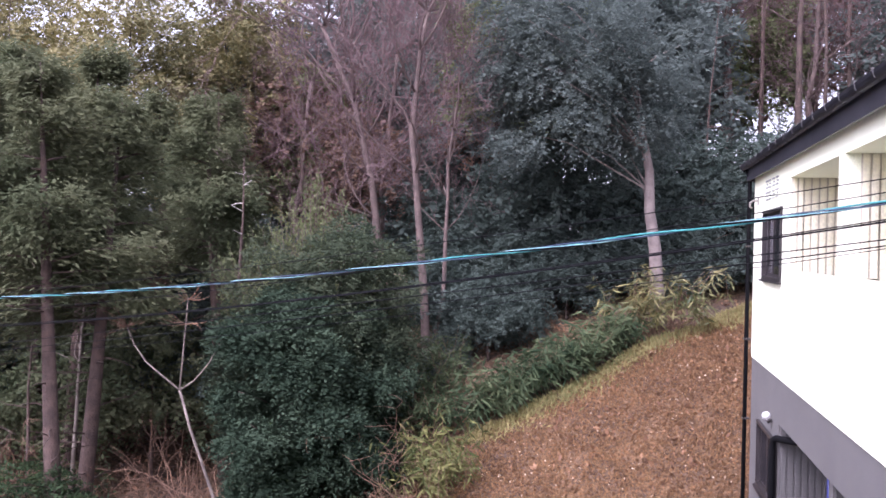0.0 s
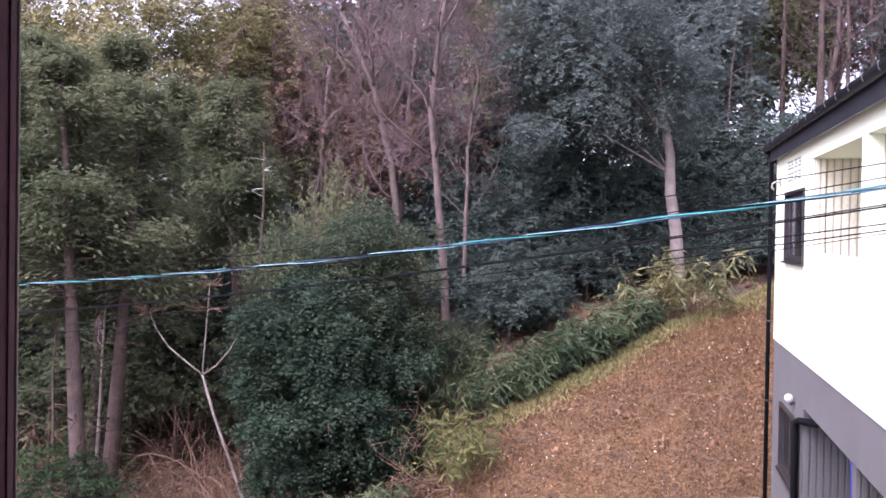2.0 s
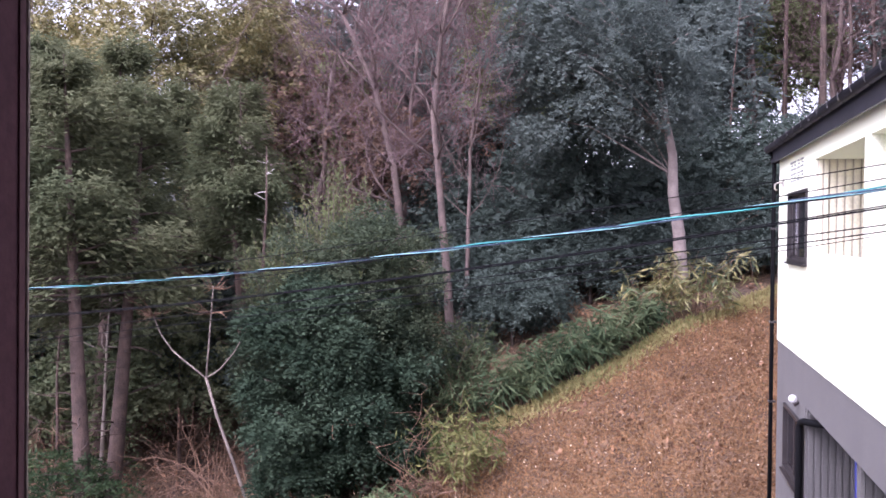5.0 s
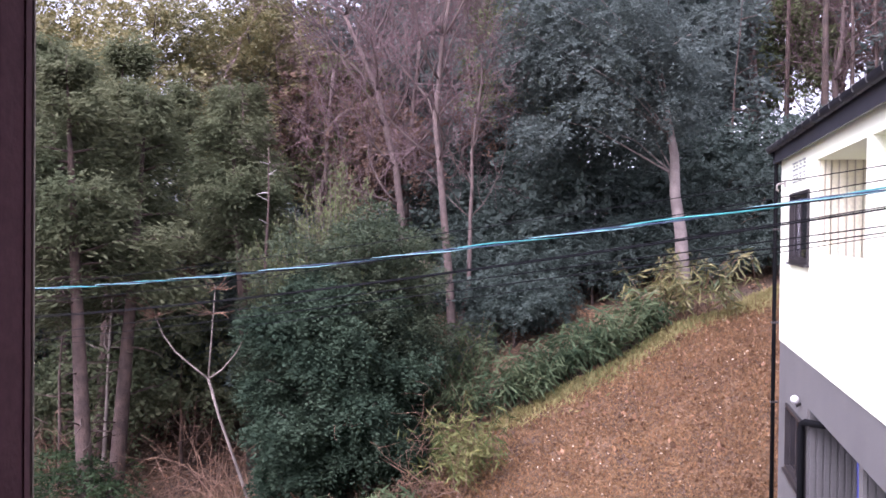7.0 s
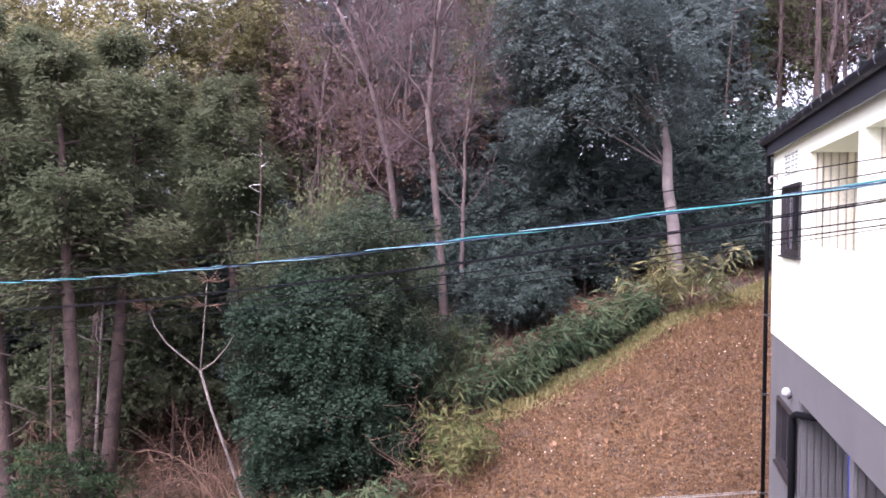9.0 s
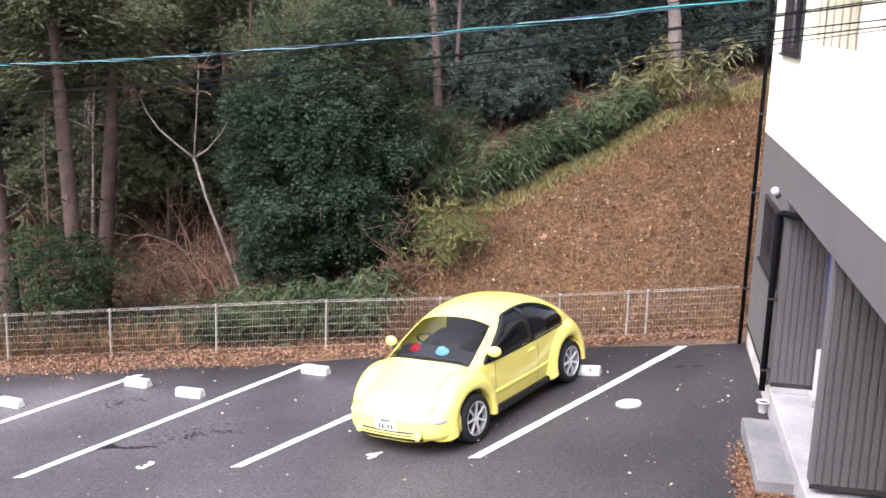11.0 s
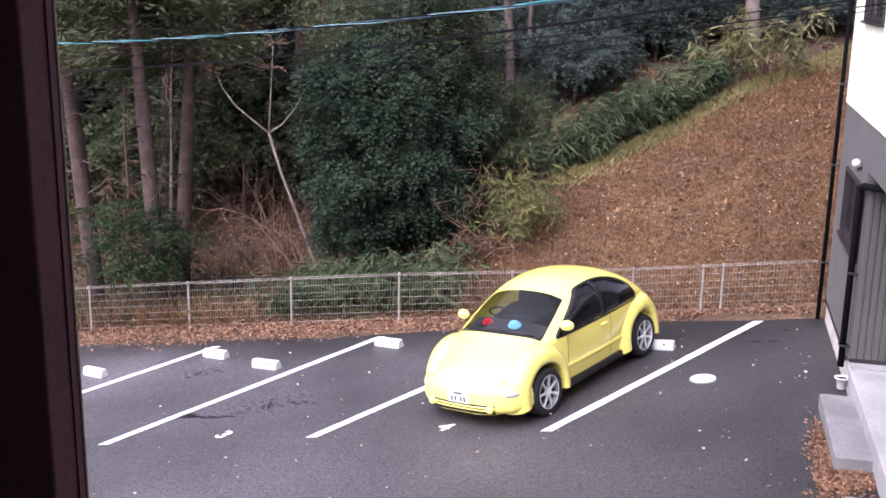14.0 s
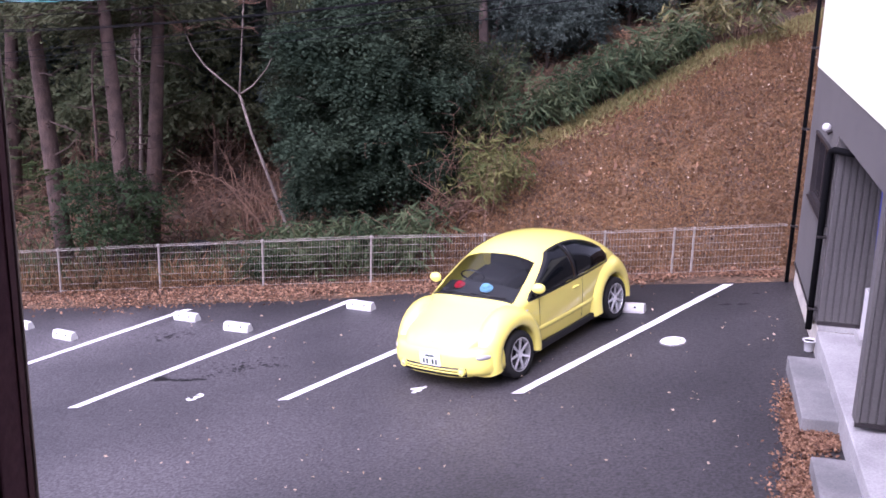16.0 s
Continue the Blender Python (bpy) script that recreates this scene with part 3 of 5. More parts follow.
bmesh.ops.translate(bm, verts=[x for x in e["geom"] if isinstance(x, bmesh.types.BMVert)], vec=(0, 0, 0.05))
part("roof", bm, ROOF_METAL, house)
part("roof_verge", box(1.95, 9.2, 16.60, 16.72, 6.0, 6.16), ROOF_METAL, house)
bm = bmesh.new()
ring0, ring1 = [], []
for i in range(9):
    w = math.pi + math.pi * i / 8
    for ring, y in ((ring0, Y0 - 0.3), (ring1, 16.74)):
        ring.append(bm.verts.new((1.845 + 0.055 * math.cos(w), y, 6.235 + 0.075 * math.sin(w))))
for i in range(8):
    bm.faces.new((ring0[i], ring0[i + 1], ring1[i + 1], ring1[i]))
bm.faces.new(ring1)
bmesh.ops.solidify(bm, geom=bm.faces[:], thickness=0.004)
gutter = part("gutter", bm, ROOF_METAL, house, "dark half-round eaves gutter")
br = None
for i in range(18):
    if br is None:
        t = Tubes()
        t.add([(1.79, 0, 6.25), (1.80, 0, 6.19), (1.845, 0, 6.155), (1.89, 0, 6.19), (1.90, 0, 6.26), (1.95, 0, 6.275)], 0.008, 5)
        br = t.done("bracket", GREY_SIDING, gutter)
        br.location = (0, 16.55, 0)
    else:
        ob = new("bracket", br.data)
        ob.parent = gutter
        ob.location = (0, 16.55 - i * 0.62, 0)

# downpipes
p1 = thing("downpipe", (1.93, 16.56, 0), "black round downpipe at the house corner", "downpipe", "house downpipes")
t = Tubes()
t.add([(0, 0, 0.0), (0, 0, 6.05), (-0.03, 0, 6.12), (-0.08, 0, 6.17)], 0.032, 12)
t.done("pipe", CABLE, p1)
for z in (0.9, 2.4, 3.6, 5.0):
    part("pipe_clip", box(-0.04, 0.07, -0.04, 0.04, z, z + 0.03, 0.005), DARK_METAL, p1)
p2 = thing("downpipe", (1.94, 13.60, 0), "black round downpipe bending into the porch ceiling", "downpipe", "house downpipes")
t = Tubes()
t.add([(0, 0, 0.28), (0, 0, 2.50), (0.0, -0.03, 2.60), (0.03, -0.12, 2.64), (0.20, -0.55, 2.68), (0.22, -0.60, 2.79)], 0.042, 12)
t.done("pipe", CABLE, p2)
for z in (0.55, 1.5):
    part("pipe_clip", box(-0.05, 0.08, -0.05, 0.05, z, z + 0.03, 0.005), DARK_METAL, p2)

# step slabs, bucket, lamp, sign, wall hook, porch things


def step_slab(y0, y1):
    ob = part("step", box(-0.20, 0.20, -(y1 - y0) / 2, (y1 - y0) / 2, -0.02, 0.19, 0.012), CONCRETE)
    ob.location = (1.84, (y0 + y1) / 2, lot_z(1.84) - 0.03)
    tagged(ob, "low grey concrete step slab before the porch", "step", "porch steps")


step_slab(10.98, 12.86)
step_slab(8.20, 10.06)

cup = thing("bucket", (1.965, 13.50, lot_z(1.965)), "small white plastic bucket under the downpipe", "bucket")
bm = bmesh.new()
prof = [(0.0, 0.004), (0.052, 0.0), (0.056, 0.01), (0.072, 0.135), (0.092, 0.140), (0.094, 0.152), (0.080, 0.155), (0.066, 0.145), (0.05, 0.015), (0.0, 0.012)]
rings = [[bm.verts.new((r * math.cos(2 * math.pi * k / 20), r * math.sin(2 * math.pi * k / 20), z)) for k in range(20)] for r, z in prof[1:-1]]
for a, b in zip(rings, rings[1:]):
    for k in range(20):
        bm.faces.new((a[k], a[(k + 1) % 20], b[(k + 1) % 20], b[k]))
bm.faces.new(rings[0])
bm.faces.new(rings[-1])
part("tub", bm, WHITE_PLASTIC, cup, smooth=True)
bm = bmesh.new()
bmesh.ops.create_cone(bm, cap_ends=True, segments=20, radius1=0.066, radius2=0.066, depth=0.004, matrix=pose(0, 0, 0.135))
part("water", bm, STAIN, cup)

lamp = thing("wall_lamp", (WX + 0.012, 14.19, 2.81), "small white globe wall lamp on a dark base", "lamp")
bm = bmesh.new()
bmesh.ops.create_uvsphere(bm, u_segments=20, v_segments=12, radius=0.055, matrix=pose(-0.075, 0, 0.0))
part("globe", bm, WHITE_PLASTIC, lamp, smooth=True)
bm = bmesh.new()
bmesh.ops.create_cone(bm, cap_ends=True, segments=16, radius1=0.04, radius2=0.03, depth=0.07, matrix=pose(-0.04, -0.01, -0.05, 0, 60, 0))
part("base", bm, DARK_METAL, lamp)

sign = thing("wall_sign", (WX, 14.45, 5.6), "illegible grey-green raised marks fixed on the white wall", "sign")
for row, z in ((0, 0.20), (1, 0.04)):
    for k, y in enumerate((0.62, 0.34, -0.02, -0.36)):
        for j in range(3):
            part("mark", box(-0.016, 0.0, y - 0.09, y + 0.09 if j != 1 else y - 0.02, z + 0.045 * j, z + 0.045 * j + 0.02), SIGN_MARK, sign)
hook = thing("wall_anchor", (WX, 16.02, 5.68), "small dark cable anchor on the white wall", "anchor")
t = Tubes()
t.add([(0.0, 0, 0.0), (-0.08, 0, 0.0), (-0.12, 0, -0.03), (-0.12, 0, -0.09), (-0.09, 0, -0.11)], 0.014, 8)
t.done("hook", GALV, hook)
part("plate", box(-0.012, 0, -0.05, 0.05, -0.06, 0.06, 0.003), GALV, hook)

meter = thing("white_box", (2.56, 13.10, 0.33), "white plastic utility box standing in the porch", "utility box")
part("body", box(-0.05, 0.05, -0.10, 0.20, 0.0, 0.66, 0.012), WHITE_PLASTIC, meter)
part("plinth", box(-0.10, 0.09, -0.16, 0.22, 0.0, 0.10, 0.008), PALE_CONCRETE, meter)
pole = thing("blue_pole", (2.535, 12.93, 0.33), "dark blue plastic pole leaning in the porch", "pole")
t = Tubes()
t.add([(0.0, 0, 0.62), (-0.03, 0.05, 2.3)], 0.03, 10)
t.done("shaft", BLUE_PLASTIC, pole)
t = Tubes()
t.add([(0.0, 0, 0.0), (0.0, 0, 0.63)], 0.018, 8)
t.done("foot", WHITE_PLASTIC, pole)

# ---- window from which the camera looks out ----
# unseen room added: low top and wide opening let light past and in
own = thing("wall_own_house", label="plain outer wall of the house with the open window", category="wall", kind="structure")
slab("wall", -7, -0.62, 0.56, 0.74, -2.0, 6.5, ROOM, own)
slab("wall", 3.3, 8, 0.56, 0.74, -2.0, 6.5, ROOM, own)
slab("wall", -0.62, 3.3, 0.56, 0.74, -2.0, 3.9, ROOM, own)
slab("wall", -0.62, 3.3, 0.56, 0.74, 6.0, 6.5, ROOM, own)
slab("wall", -7, -6.85, -4.0, 0.56, 2.9, 6.5, ROOM, own)
slab("wall", 4, 4.15, -4.0, 0.56, 2.9, 6.5, ROOM, own)
slab("wall", -7, 4.15, -4.15, -4.0, 2.9, 6.5, ROOM, own)
fl = slab("floor", -6.85, 4, -4, 0.56, 2.9, 3.0, ROOM, None)
tagged(fl, "plain room floor behind the window", "floor", kind="structure")
ce = slab("ceiling", -6.85, 4, -4, 0.56, 6.3, 6.4, ROOM, None)
tagged(ce, "plain white room ceiling", "ceiling", kind="structure")
win = thing("window_1", (-0.3700, 0.54, 3.9), "dark maroon metal frame of an open window", "window", kind="structure")
part("stile", box(-0.135, -0.004, -0.028, 0.012, -0.02, 2.12, 0.002), SASH, win)
part("edge_strip", box(-0.0039, -0.0025, 0.002, 0.0095, -0.02, 2.12, 0.0004), SASH_EDGE, win)
part("stile", box(-0.26, -0.14, -0.045, 0.0, -0.02, 2.12, 0.002), SASH_EDGE, win)
part("rib", box(-0.150, -0.143, -0.055, -0.046, -0.02, 2.12, 0.001), BEIGE_EDGE, win)
part("seal", box(-0.0115, -0.0025, 0.0122, 0.0150, -0.02, 2.12, 0.001), BEIGE_EDGE, win)
# these follow the unseen opening, widened to admit light
part("head", box(-0.0, 3.66, 0.02, 0.09, 2.06, 2.11, 0.002), SASH, win)
part("sill", box(-0.0, 3.66, 0.02, 0.20, 0.0, 0.05, 0.002), SASH, win)
part("jamb", box(3.62, 3.66, 0.02, 0.09, 0.05, 2.06, 0.002), SASH, win)

# ---- wire fence ----


def fence_y(x):
    return 17.12 + 0.24 * smooth01(2, -12, x) if x > -12 else 17.36


def fence():
    ob = thing("fence", label="low galvanised wire mesh fence along the car park", category="fence")
    posts = (-19.5, -17.45, -15.4, -13.35, -11.26, -9.15, -7.07, -5.01, -2.98, -0.95, 0.17, 0.48, 1.88)
    high = lambda x: 0.80 + 0.09 * smooth01(-0.5, -6, x) if x > -6 else 0.89
    mesh = None
    for x in posts[:-1]:
        if mesh is None:
            bm = bmesh.new()
            bmesh.ops.create_cone(bm, cap_ends=True, segments=10, radius1=0.021, radius2=0.021, depth=1.0, matrix=pose(0, 0, 0.5))
            bmesh.ops.create_cone(bm, cap_ends=True, segments=10, radius1=0.024, radius2=0.015, depth=0.02, matrix=pose(0, 0, 1.01))
            pst = part("post", bm, GALV, ob)
            mesh = pst.data
        else:
            pst = new("post", mesh)
            pst.parent = ob
        pst.location = (x, fence_y(x), lot_z(x) - 0.05)
        pst.scale = (1, 1, high(x) + 0.05)
    for a, b in zip(posts, posts[1:]):
        t = Tubes()
        n = max(int((b - a) / 0.05), 2)

        def at(x, k, dy=0.0):
            return (x, fence_y(x) - 0.03 + dy, lot_z(x) + 0.06 + (high(x) - 0.05) * k)
        for k in (0.0, 0.16, 0.32, 0.48, 0.64, 0.80, 0.955, 1.0):
            r = 0.0034 if k < 0.9 else 0.0042
            t.add([at(a + 0.01, k), at((a + b) / 2, k), at(b - 0.01, k)], r, 4)
        t.add([at(a + 0.01, 0.985, -0.05), at(b - 0.01, 0.985, -0.05)], 0.0036, 4)
        for i in range(1, n):
            x = a + (b - a) * i / n
            t.add([at(x, 0.0), at(x, 0.96), at(x, 1.03, -0.025), at(x, 0.985, -0.05)], 0.0026, 3)
        t.done("wire_panel", GALV, ob)
        part("post_cap_clip", box(b - 0.022, b + 0.022, fence_y(b) - 0.05, fence_y(b) - 0.022, lot_z(b) + high(b) - 0.03, lot_z(b) + high(b) + 0.008, 0.004), GALV, ob)


fence()

# ---- overhead cables ----


def cable_pts(left, right, sag, n=60, u0=-0.75, u1=1.55):
    a, b = Vector(left), Vector(right)
    return [a + (b - a) * u - Vector((0, 0, sag * 4 * u * (1 - u))) for u in [u0 + (u1 - u0) * i / n for i in range(n + 1)]]


def twisted_cable(left, right, sag):
    ob = thing("twisted_cable", label="bundle of twisted teal and blue overhead cables", category="cable", group="overhead cables")
    mid = cable_pts(left, right, sag, 420)
    # the third strand carries the painted highlights
    for k, (m, r) in enumerate(((TEAL, 0.0052), (BLUE, 0.0038), (TEAL_HIGHLIGHT, 0.0030), (CABLE, 0.0058))):
        t = Tubes()
        pts = []
        for i, p in enumerate(mid):
            w = i * 0.22 + k * 1.55 + 0.8 * math.sin(i * 0.021 + k)
            pts.append(p + Vector((0.25 * math.cos(w), 0.4 * math.cos(w), math.sin(w))) * 0.0082)
        t.add(pts, r, 6)
        t.done("strand", m, ob)


CABLE_TEAL = ((-6.155, 9.844, 4.286), (1.152, 5.156, 5.136), 0.071)
CABLE_THIN = [((-6.151, 9.841, 3.995), (1.154, 5.155, 5.044), 0.066, 0.0050), ((-6.151, 9.841, 4.010), (1.154, 5.155, 5.054), 0.070, 0.0035),
              ((-6.149, 9.838, 3.820), (1.155, 5.154, 4.964), 0.010, 0.0035), ((-6.148, 9.838, 3.750), (1.155, 5.154, 4.933), 0.026, 0.0035),
              ((-6.147, 9.837, 3.704), (1.155, 5.153, 4.917), 0.062, 0.0022), ((-6.155, 9.845, 4.327), (1.151, 5.158, 5.248), 0.041, 0.0028),
              ((-6.153, 9.843, 4.152), (1.152, 5.157, 5.181), 0.063, 0.0028)]
twisted_cable(*CABLE_TEAL)
for left, right, sag, r in CABLE_THIN:
    t = Tubes()
    t.add(cable_pts(left, right, sag, 40), r, 5)
    ob = t.done("overhead_wire", CABLE)
    tagged(ob, "thin black overhead wire above the car park", "wire", "overhead wires")

# ---- yellow car ----
YELLOW = mat("yellow_car_paint", (0.98, 0.87, 0.19), (0.97, 0.85, 0.18), 0.34, 1.0, 0, 0, coat=1.0)
YELLOW.node_tree.nodes["Principled BSDF"].inputs["Coat IOR"].default_value = 1.45
BLACK_TRIM = plain("black_trim", (0.006, 0.006, 0.007), 0.5)
TYRE = mat("tyre_rubber", (0.007, 0.007, 0.0075), (0.012, 0.012, 0.012), 0.85, 8, 80, 0.2)
ALLOY = plain("silver_alloy", (0.78, 0.78, 0.79), 0.3, metal=0.6)
TINTED = plain("tinted_glass", (0.004, 0.005, 0.006), 0.05, spec=0.35)
SCREEN = glass("windscreen_glass", (0.62, 0.70, 0.70))
LENS2 = plain("clear_signal_lens", (0.45, 0.45, 0.45), 0.15, coat=0.8)
LENS = plain("headlamp_lens", (0.55, 0.50, 0.30), 0.2, coat=0.5)
SEAT = mat("dark_seat_fabric", (0.020, 0.020, 0.023), (0.030, 0.030, 0.034), 0.9, 6, 80, 0.2)
RED = plain("red_plush", (0.50, 0.012, 0.03), 0.9)
SKYBLUE = plain("light_blue_plush", (0.22, 0.55, 0.80), 0.9)
PLATE = plain("white_plate", (0.80, 0.80, 0.78), 0.4)
PLATE_MARK = plain("plate_mark", (0.05, 0.09, 0.06), 0.6)


def spline(pairs):
    """A smooth curve through the pairs."""
    xs, ys = np.array([p[0] for p in pairs]), np.array([p[1] for p in pairs])
    d = np.gradient(ys, xs)

    def value(x):
        x = min(max(x, xs[0]), xs[-1])
        i = min(max(int(np.searchsorted(xs, x)) - 1, 0), len(xs) - 2)
        h = xs[i + 1] - xs[i]
        t = (x - xs[i]) / h
        return float((2 * t**3 - 3 * t**2 + 1) * ys[i] + (t**3 - 2 * t**2 + t) * h * d[i] + (3 * t**2 - 2 * t**3) * ys[i + 1] + (t**3 - t**2) * h * d[i + 1])
    return value


top_z = spline([(-1.98, 0.46), (-1.93, 0.60), (-1.80, 0.80), (-1.58, 1.03), (-1.3, 1.23), (-0.9, 1.41), (-0.5, 1.485), (-0.2, 1.495), (0.1, 1.46), (0.4, 1.35), (0.7, 1.19), (1.0, 1.01), (1.12, 0.965), (1.4, 0.90), (1.7, 0.80), (1.9, 0.69), (2.0, 0.58), (2.04, 0.46)])
half_w = spline([(-1.98, 0.30), (-1.93, 0.46), (-1.76, 0.64), (-1.4, 0.76), (-0.9, 0.815), (0.0, 0.825), (0.8, 0.79), (1.2, 0.74), (1.6, 0.68), (1.85, 0.57), (2.0, 0.42), (2.04, 0.28)])
belt_z = spline([(-1.98, 0.42), (-1.76, 0.62), (-1.5, 0.80), (-1.2, 0.885), (0.0, 0.885), (0.8, 0.86), (1.1, 0.80), (1.6, 0.62), (2.04, 0.42)])


P, Q = 2.7, 0.42    # how full the upper section is


def bowed(x, y):
    """The scuttle bows forward at the middle of the car."""
    return x + 0.13 * math.exp(-((x - 1.0) / 0.30) ** 2) * max(1 - (y / half_w(x)) ** 2, 0)


def shell_y(x, z):
    """Half the body's width at a place along it and a height."""
    w, b, t = half_w(x), belt_z(x), top_z(x)
    if z <= b:
        return w * (1 - 0.07 * ((b - z) / 0.6) ** 2)
    k = min((z - b) / (t - b), 1)
    return w * (1 - k ** P) ** Q


def shell_z(x, y):
    w, b, t = half_w(x), belt_z(x), top_z(x)
    k = min(abs(y) / w, 1)
    return b + (t - b) * (1 - k ** (1 / Q)) ** (1 / P)


def edge_k(x):
    """How high on the section the windscreen's side edge lies."""
    e = float(np.interp(x, (-0.2, 0.36, 1.02, 1.4), (0.70, 0.70, 0.87, 0.87)))
    return (1 - e ** (1 / Q)) ** (1 / P)


def section_k(x, i):
    a = math.asin(edge_k(x))
    return math.sin(a * i / 6) if i <= 6 else math.sin(a + (math.pi / 2 - a) * (i - 6) / 6)


def patch(name, rows, m, parent, label="", thick=0.006, smooth=True):
    """A curved sheet from rows of points."""
    w = len(rows[0])
    v = [p for r in rows for p in r]
    f = [(j * w + i, j * w + i + 1, j * w + i + w + 1, j * w + i + w) for j in range(len(rows) - 1) for i in range(w - 1)]
    bm = bmesh.new()
    bv = [bm.verts.new(p) for p in v]
    for q in f:
        bm.faces.new([bv[i] for i in q])
    bmesh.ops.recalc_face_normals(bm, faces=bm.faces)
    if thick:
        bmesh.ops.solidify(bm, geom=bm.faces[:], thickness=thick)
    return part(name, bm, m, parent, label, smooth)


def blob(c, r, turn=(0, 0, 0), seg=16):
    bm = bmesh.new()
    bmesh.ops.create_uvsphere(bm, u_segments=seg, v_segments=seg // 2 + 2, radius=1, matrix=pose(*c, *turn) @ Matrix.Diagonal((*r, 1)))
    return bm


GX0, GX1 = 0.36, 1.02     # windscreen, along the car


def car():
    ob = thing("car", label="yellow rounded two-door hatchback parked in a bay", category="car")
    # body shell: sections from sill to sill, left open where the windscreen sits
    xs = sorted(set([round(v, 3) for v in np.linspace(-1.98, 2.04, 70)] + [GX0, GX1]))
    under = [0.20, 0.26, 0.34, 0.45, 0.56, 0.67, 0.78, 0.9, 1.0]
    bm = bmesh.new()
    rings = []
    for x in xs:
        b, t, w = belt_z(x), top_z(x), half_w(x)
        half = []
        for k in under:
            z = 0.20 + (b - 0.20) * (k - 0.20) / 0.8
            half.append((shell_y(x, z), z))
        for i in range(1, 13):
            k = section_k(x, i)
            half.append((w * (1 - k ** P) ** Q if i < 12 else 0.0, b + (t - b) * k))
        rings.append([bm.verts.new((bowed(x, y), y, z)) for y, z in half] + [bm.verts.new((bowed(x, y), -y, z)) for y, z in half[-2::-1]])
    n = len(rings[0])
    lo, hi = len(under) + 5, n - len(under) - 6
    for xa, xb, ra, rb in zip(xs, xs[1:], rings, rings[1:]):
        for i in range(n - 1):
            if xa >= GX0 - 0.001 and xb <= GX1 + 0.001 and lo <= i < hi:
                continue
            bm.faces.new((ra[i], ra[i + 1], rb[i + 1], rb[i]))
    bm.faces.new(rings[0])
    bm.faces.new(rings[-1][::-1])
    for ra, rb in zip(rings, rings[1:]):
        bm.faces.new((ra[0], rb[0], rb[-1], ra[-1]))
    body = part("body", bm, YELLOW, ob, "glossy yellow painted body shell", True)
    # wheel wells
    cut = bmesh.new()
    for x in (-1.255, 1.255):
        for s in (-1, 1):
            bmesh.ops.create_cone(cut, cap_ends=True, segments=40, radius1=0.385, radius2=0.385, depth=0.5, matrix=pose(x, s * 0.82, 0.33, 90, 0, 0))
    cut_me = bpy.data.meshes.new("cut")
    cut.to_mesh(cut_me)
    cut.free()
    cutter = new("cut", cut_me)
    mod = body.modifiers.new("wells", 'BOOLEAN')
    mod.object, mod.operation, mod.solver = cutter, 'DIFFERENCE', 'EXACT'
    me = bpy.data.meshes.new_from_object(body.evaluated_get(bpy.context.evaluated_depsgraph_get()))
    body.modifiers.clear()
    body.data = me
    bpy.data.objects.remove(cutter)
    for x in (-1.255, 1.255):
        for s in (-1, 1):
            b = bmesh.new()
            bmesh.ops.create_cone(b, cap_ends=True, segments=32, radius1=0.38, radius2=0.38, depth=0.02, matrix=pose(x, s * 0.575, 0.34, 90, 0, 0))
            part("wheel_well", b, BLACK_TRIM, ob)
    # windscreen, with the same curve as the shell
    rows = []
    gx = [x for x in xs if GX0 - 0.001 <= x <= GX1 + 0.001]
    for x in gx:
        b, t, w = belt_z(x), top_z(x), half_w(x)
        row = []
        for i in range(6, 13):
            k = section_k(x, i)
            y = w * (1 - k ** P) ** Q if i < 12 else 0.0
            row.append((bowed(x, y), y, b + (t - b) * k))
        rows.append(row + [(x, -y, z) for x, y, z in row[-2::-1]])
    scr = patch("windscreen", rows, SCREEN, ob, "clear curved windscreen", 0.0)
    scr.visible_shadow = False
    # fenders with arch lips
    for fx, kind in ((1.255, 1), (-1.255, -1)):
        for s in (-1, 1):
            prof = [(0.372, 0.66), (0.368, 0.80), (0.372, 0.845), (0.388, 0.862), (0.43, 0.866), (0.48, 0.855), (0.525, 0.825), (0.565, 0.775), (0.595, 0.70), (0.60, 0.62), (0.575, 0.55), (0.52, 0.50)]
            rows = []
            for i in range(37):
                a = radians(-14 + 208 * i / 36)
                row = []
                for r, y in prof:
                    g = 1.0 + (0.10 if kind < 0 else 0.02) * max(math.sin(a), 0) * (r - 0.37) / 0.23
                    rr = r * g
                    row.append((fx + rr * math.cos(a) * (1.04 if kind * math.cos(a) < 0 else 1.0), s * (y - 0.03 * max(0, kind * math.cos(a))), 0.325 + rr * math.sin(a)))
                rows.append(row)
            patch("fender", rows, YELLOW, ob, "bulging yellow fender", 0.0)
    # bumpers
    for k in (1, -1):
        rows = []
        for z, inset in ((0.20, 0.10), (0.23, 0.03), (0.28, 0.0), (0.36, 0.0), (0.46, 0.01), (0.52, 0.03), (0.56, 0.075), (0.58, 0.15)):
            row = []
            for i in range(33):
                a = radians(-90 + 180 * i / 32)
                ca, sa = abs(math.cos(a)) ** 0.72, math.copysign(abs(math.sin(a)) ** 0.72, math.sin(a))
                row.append((k * ((1.56 if k > 0 else 1.47) + (0.50 - inset) * ca), (0.825 - inset * 0.8) * sa, z))
            rows.append(row)
        patch("bumper", rows, YELLOW, ob, "yellow wrap-round bumper", 0.0)
    # lower grille, bars, fog lamps, plate

    def nose_x(y, inset=0.0):
        sa = min(abs(y) / 0.825, 1)
        s1 = sa ** (1 / 0.72)
        return 1.56 + (0.50 - inset) * math.sqrt(max(1 - s1 * s1, 0)) ** 0.72

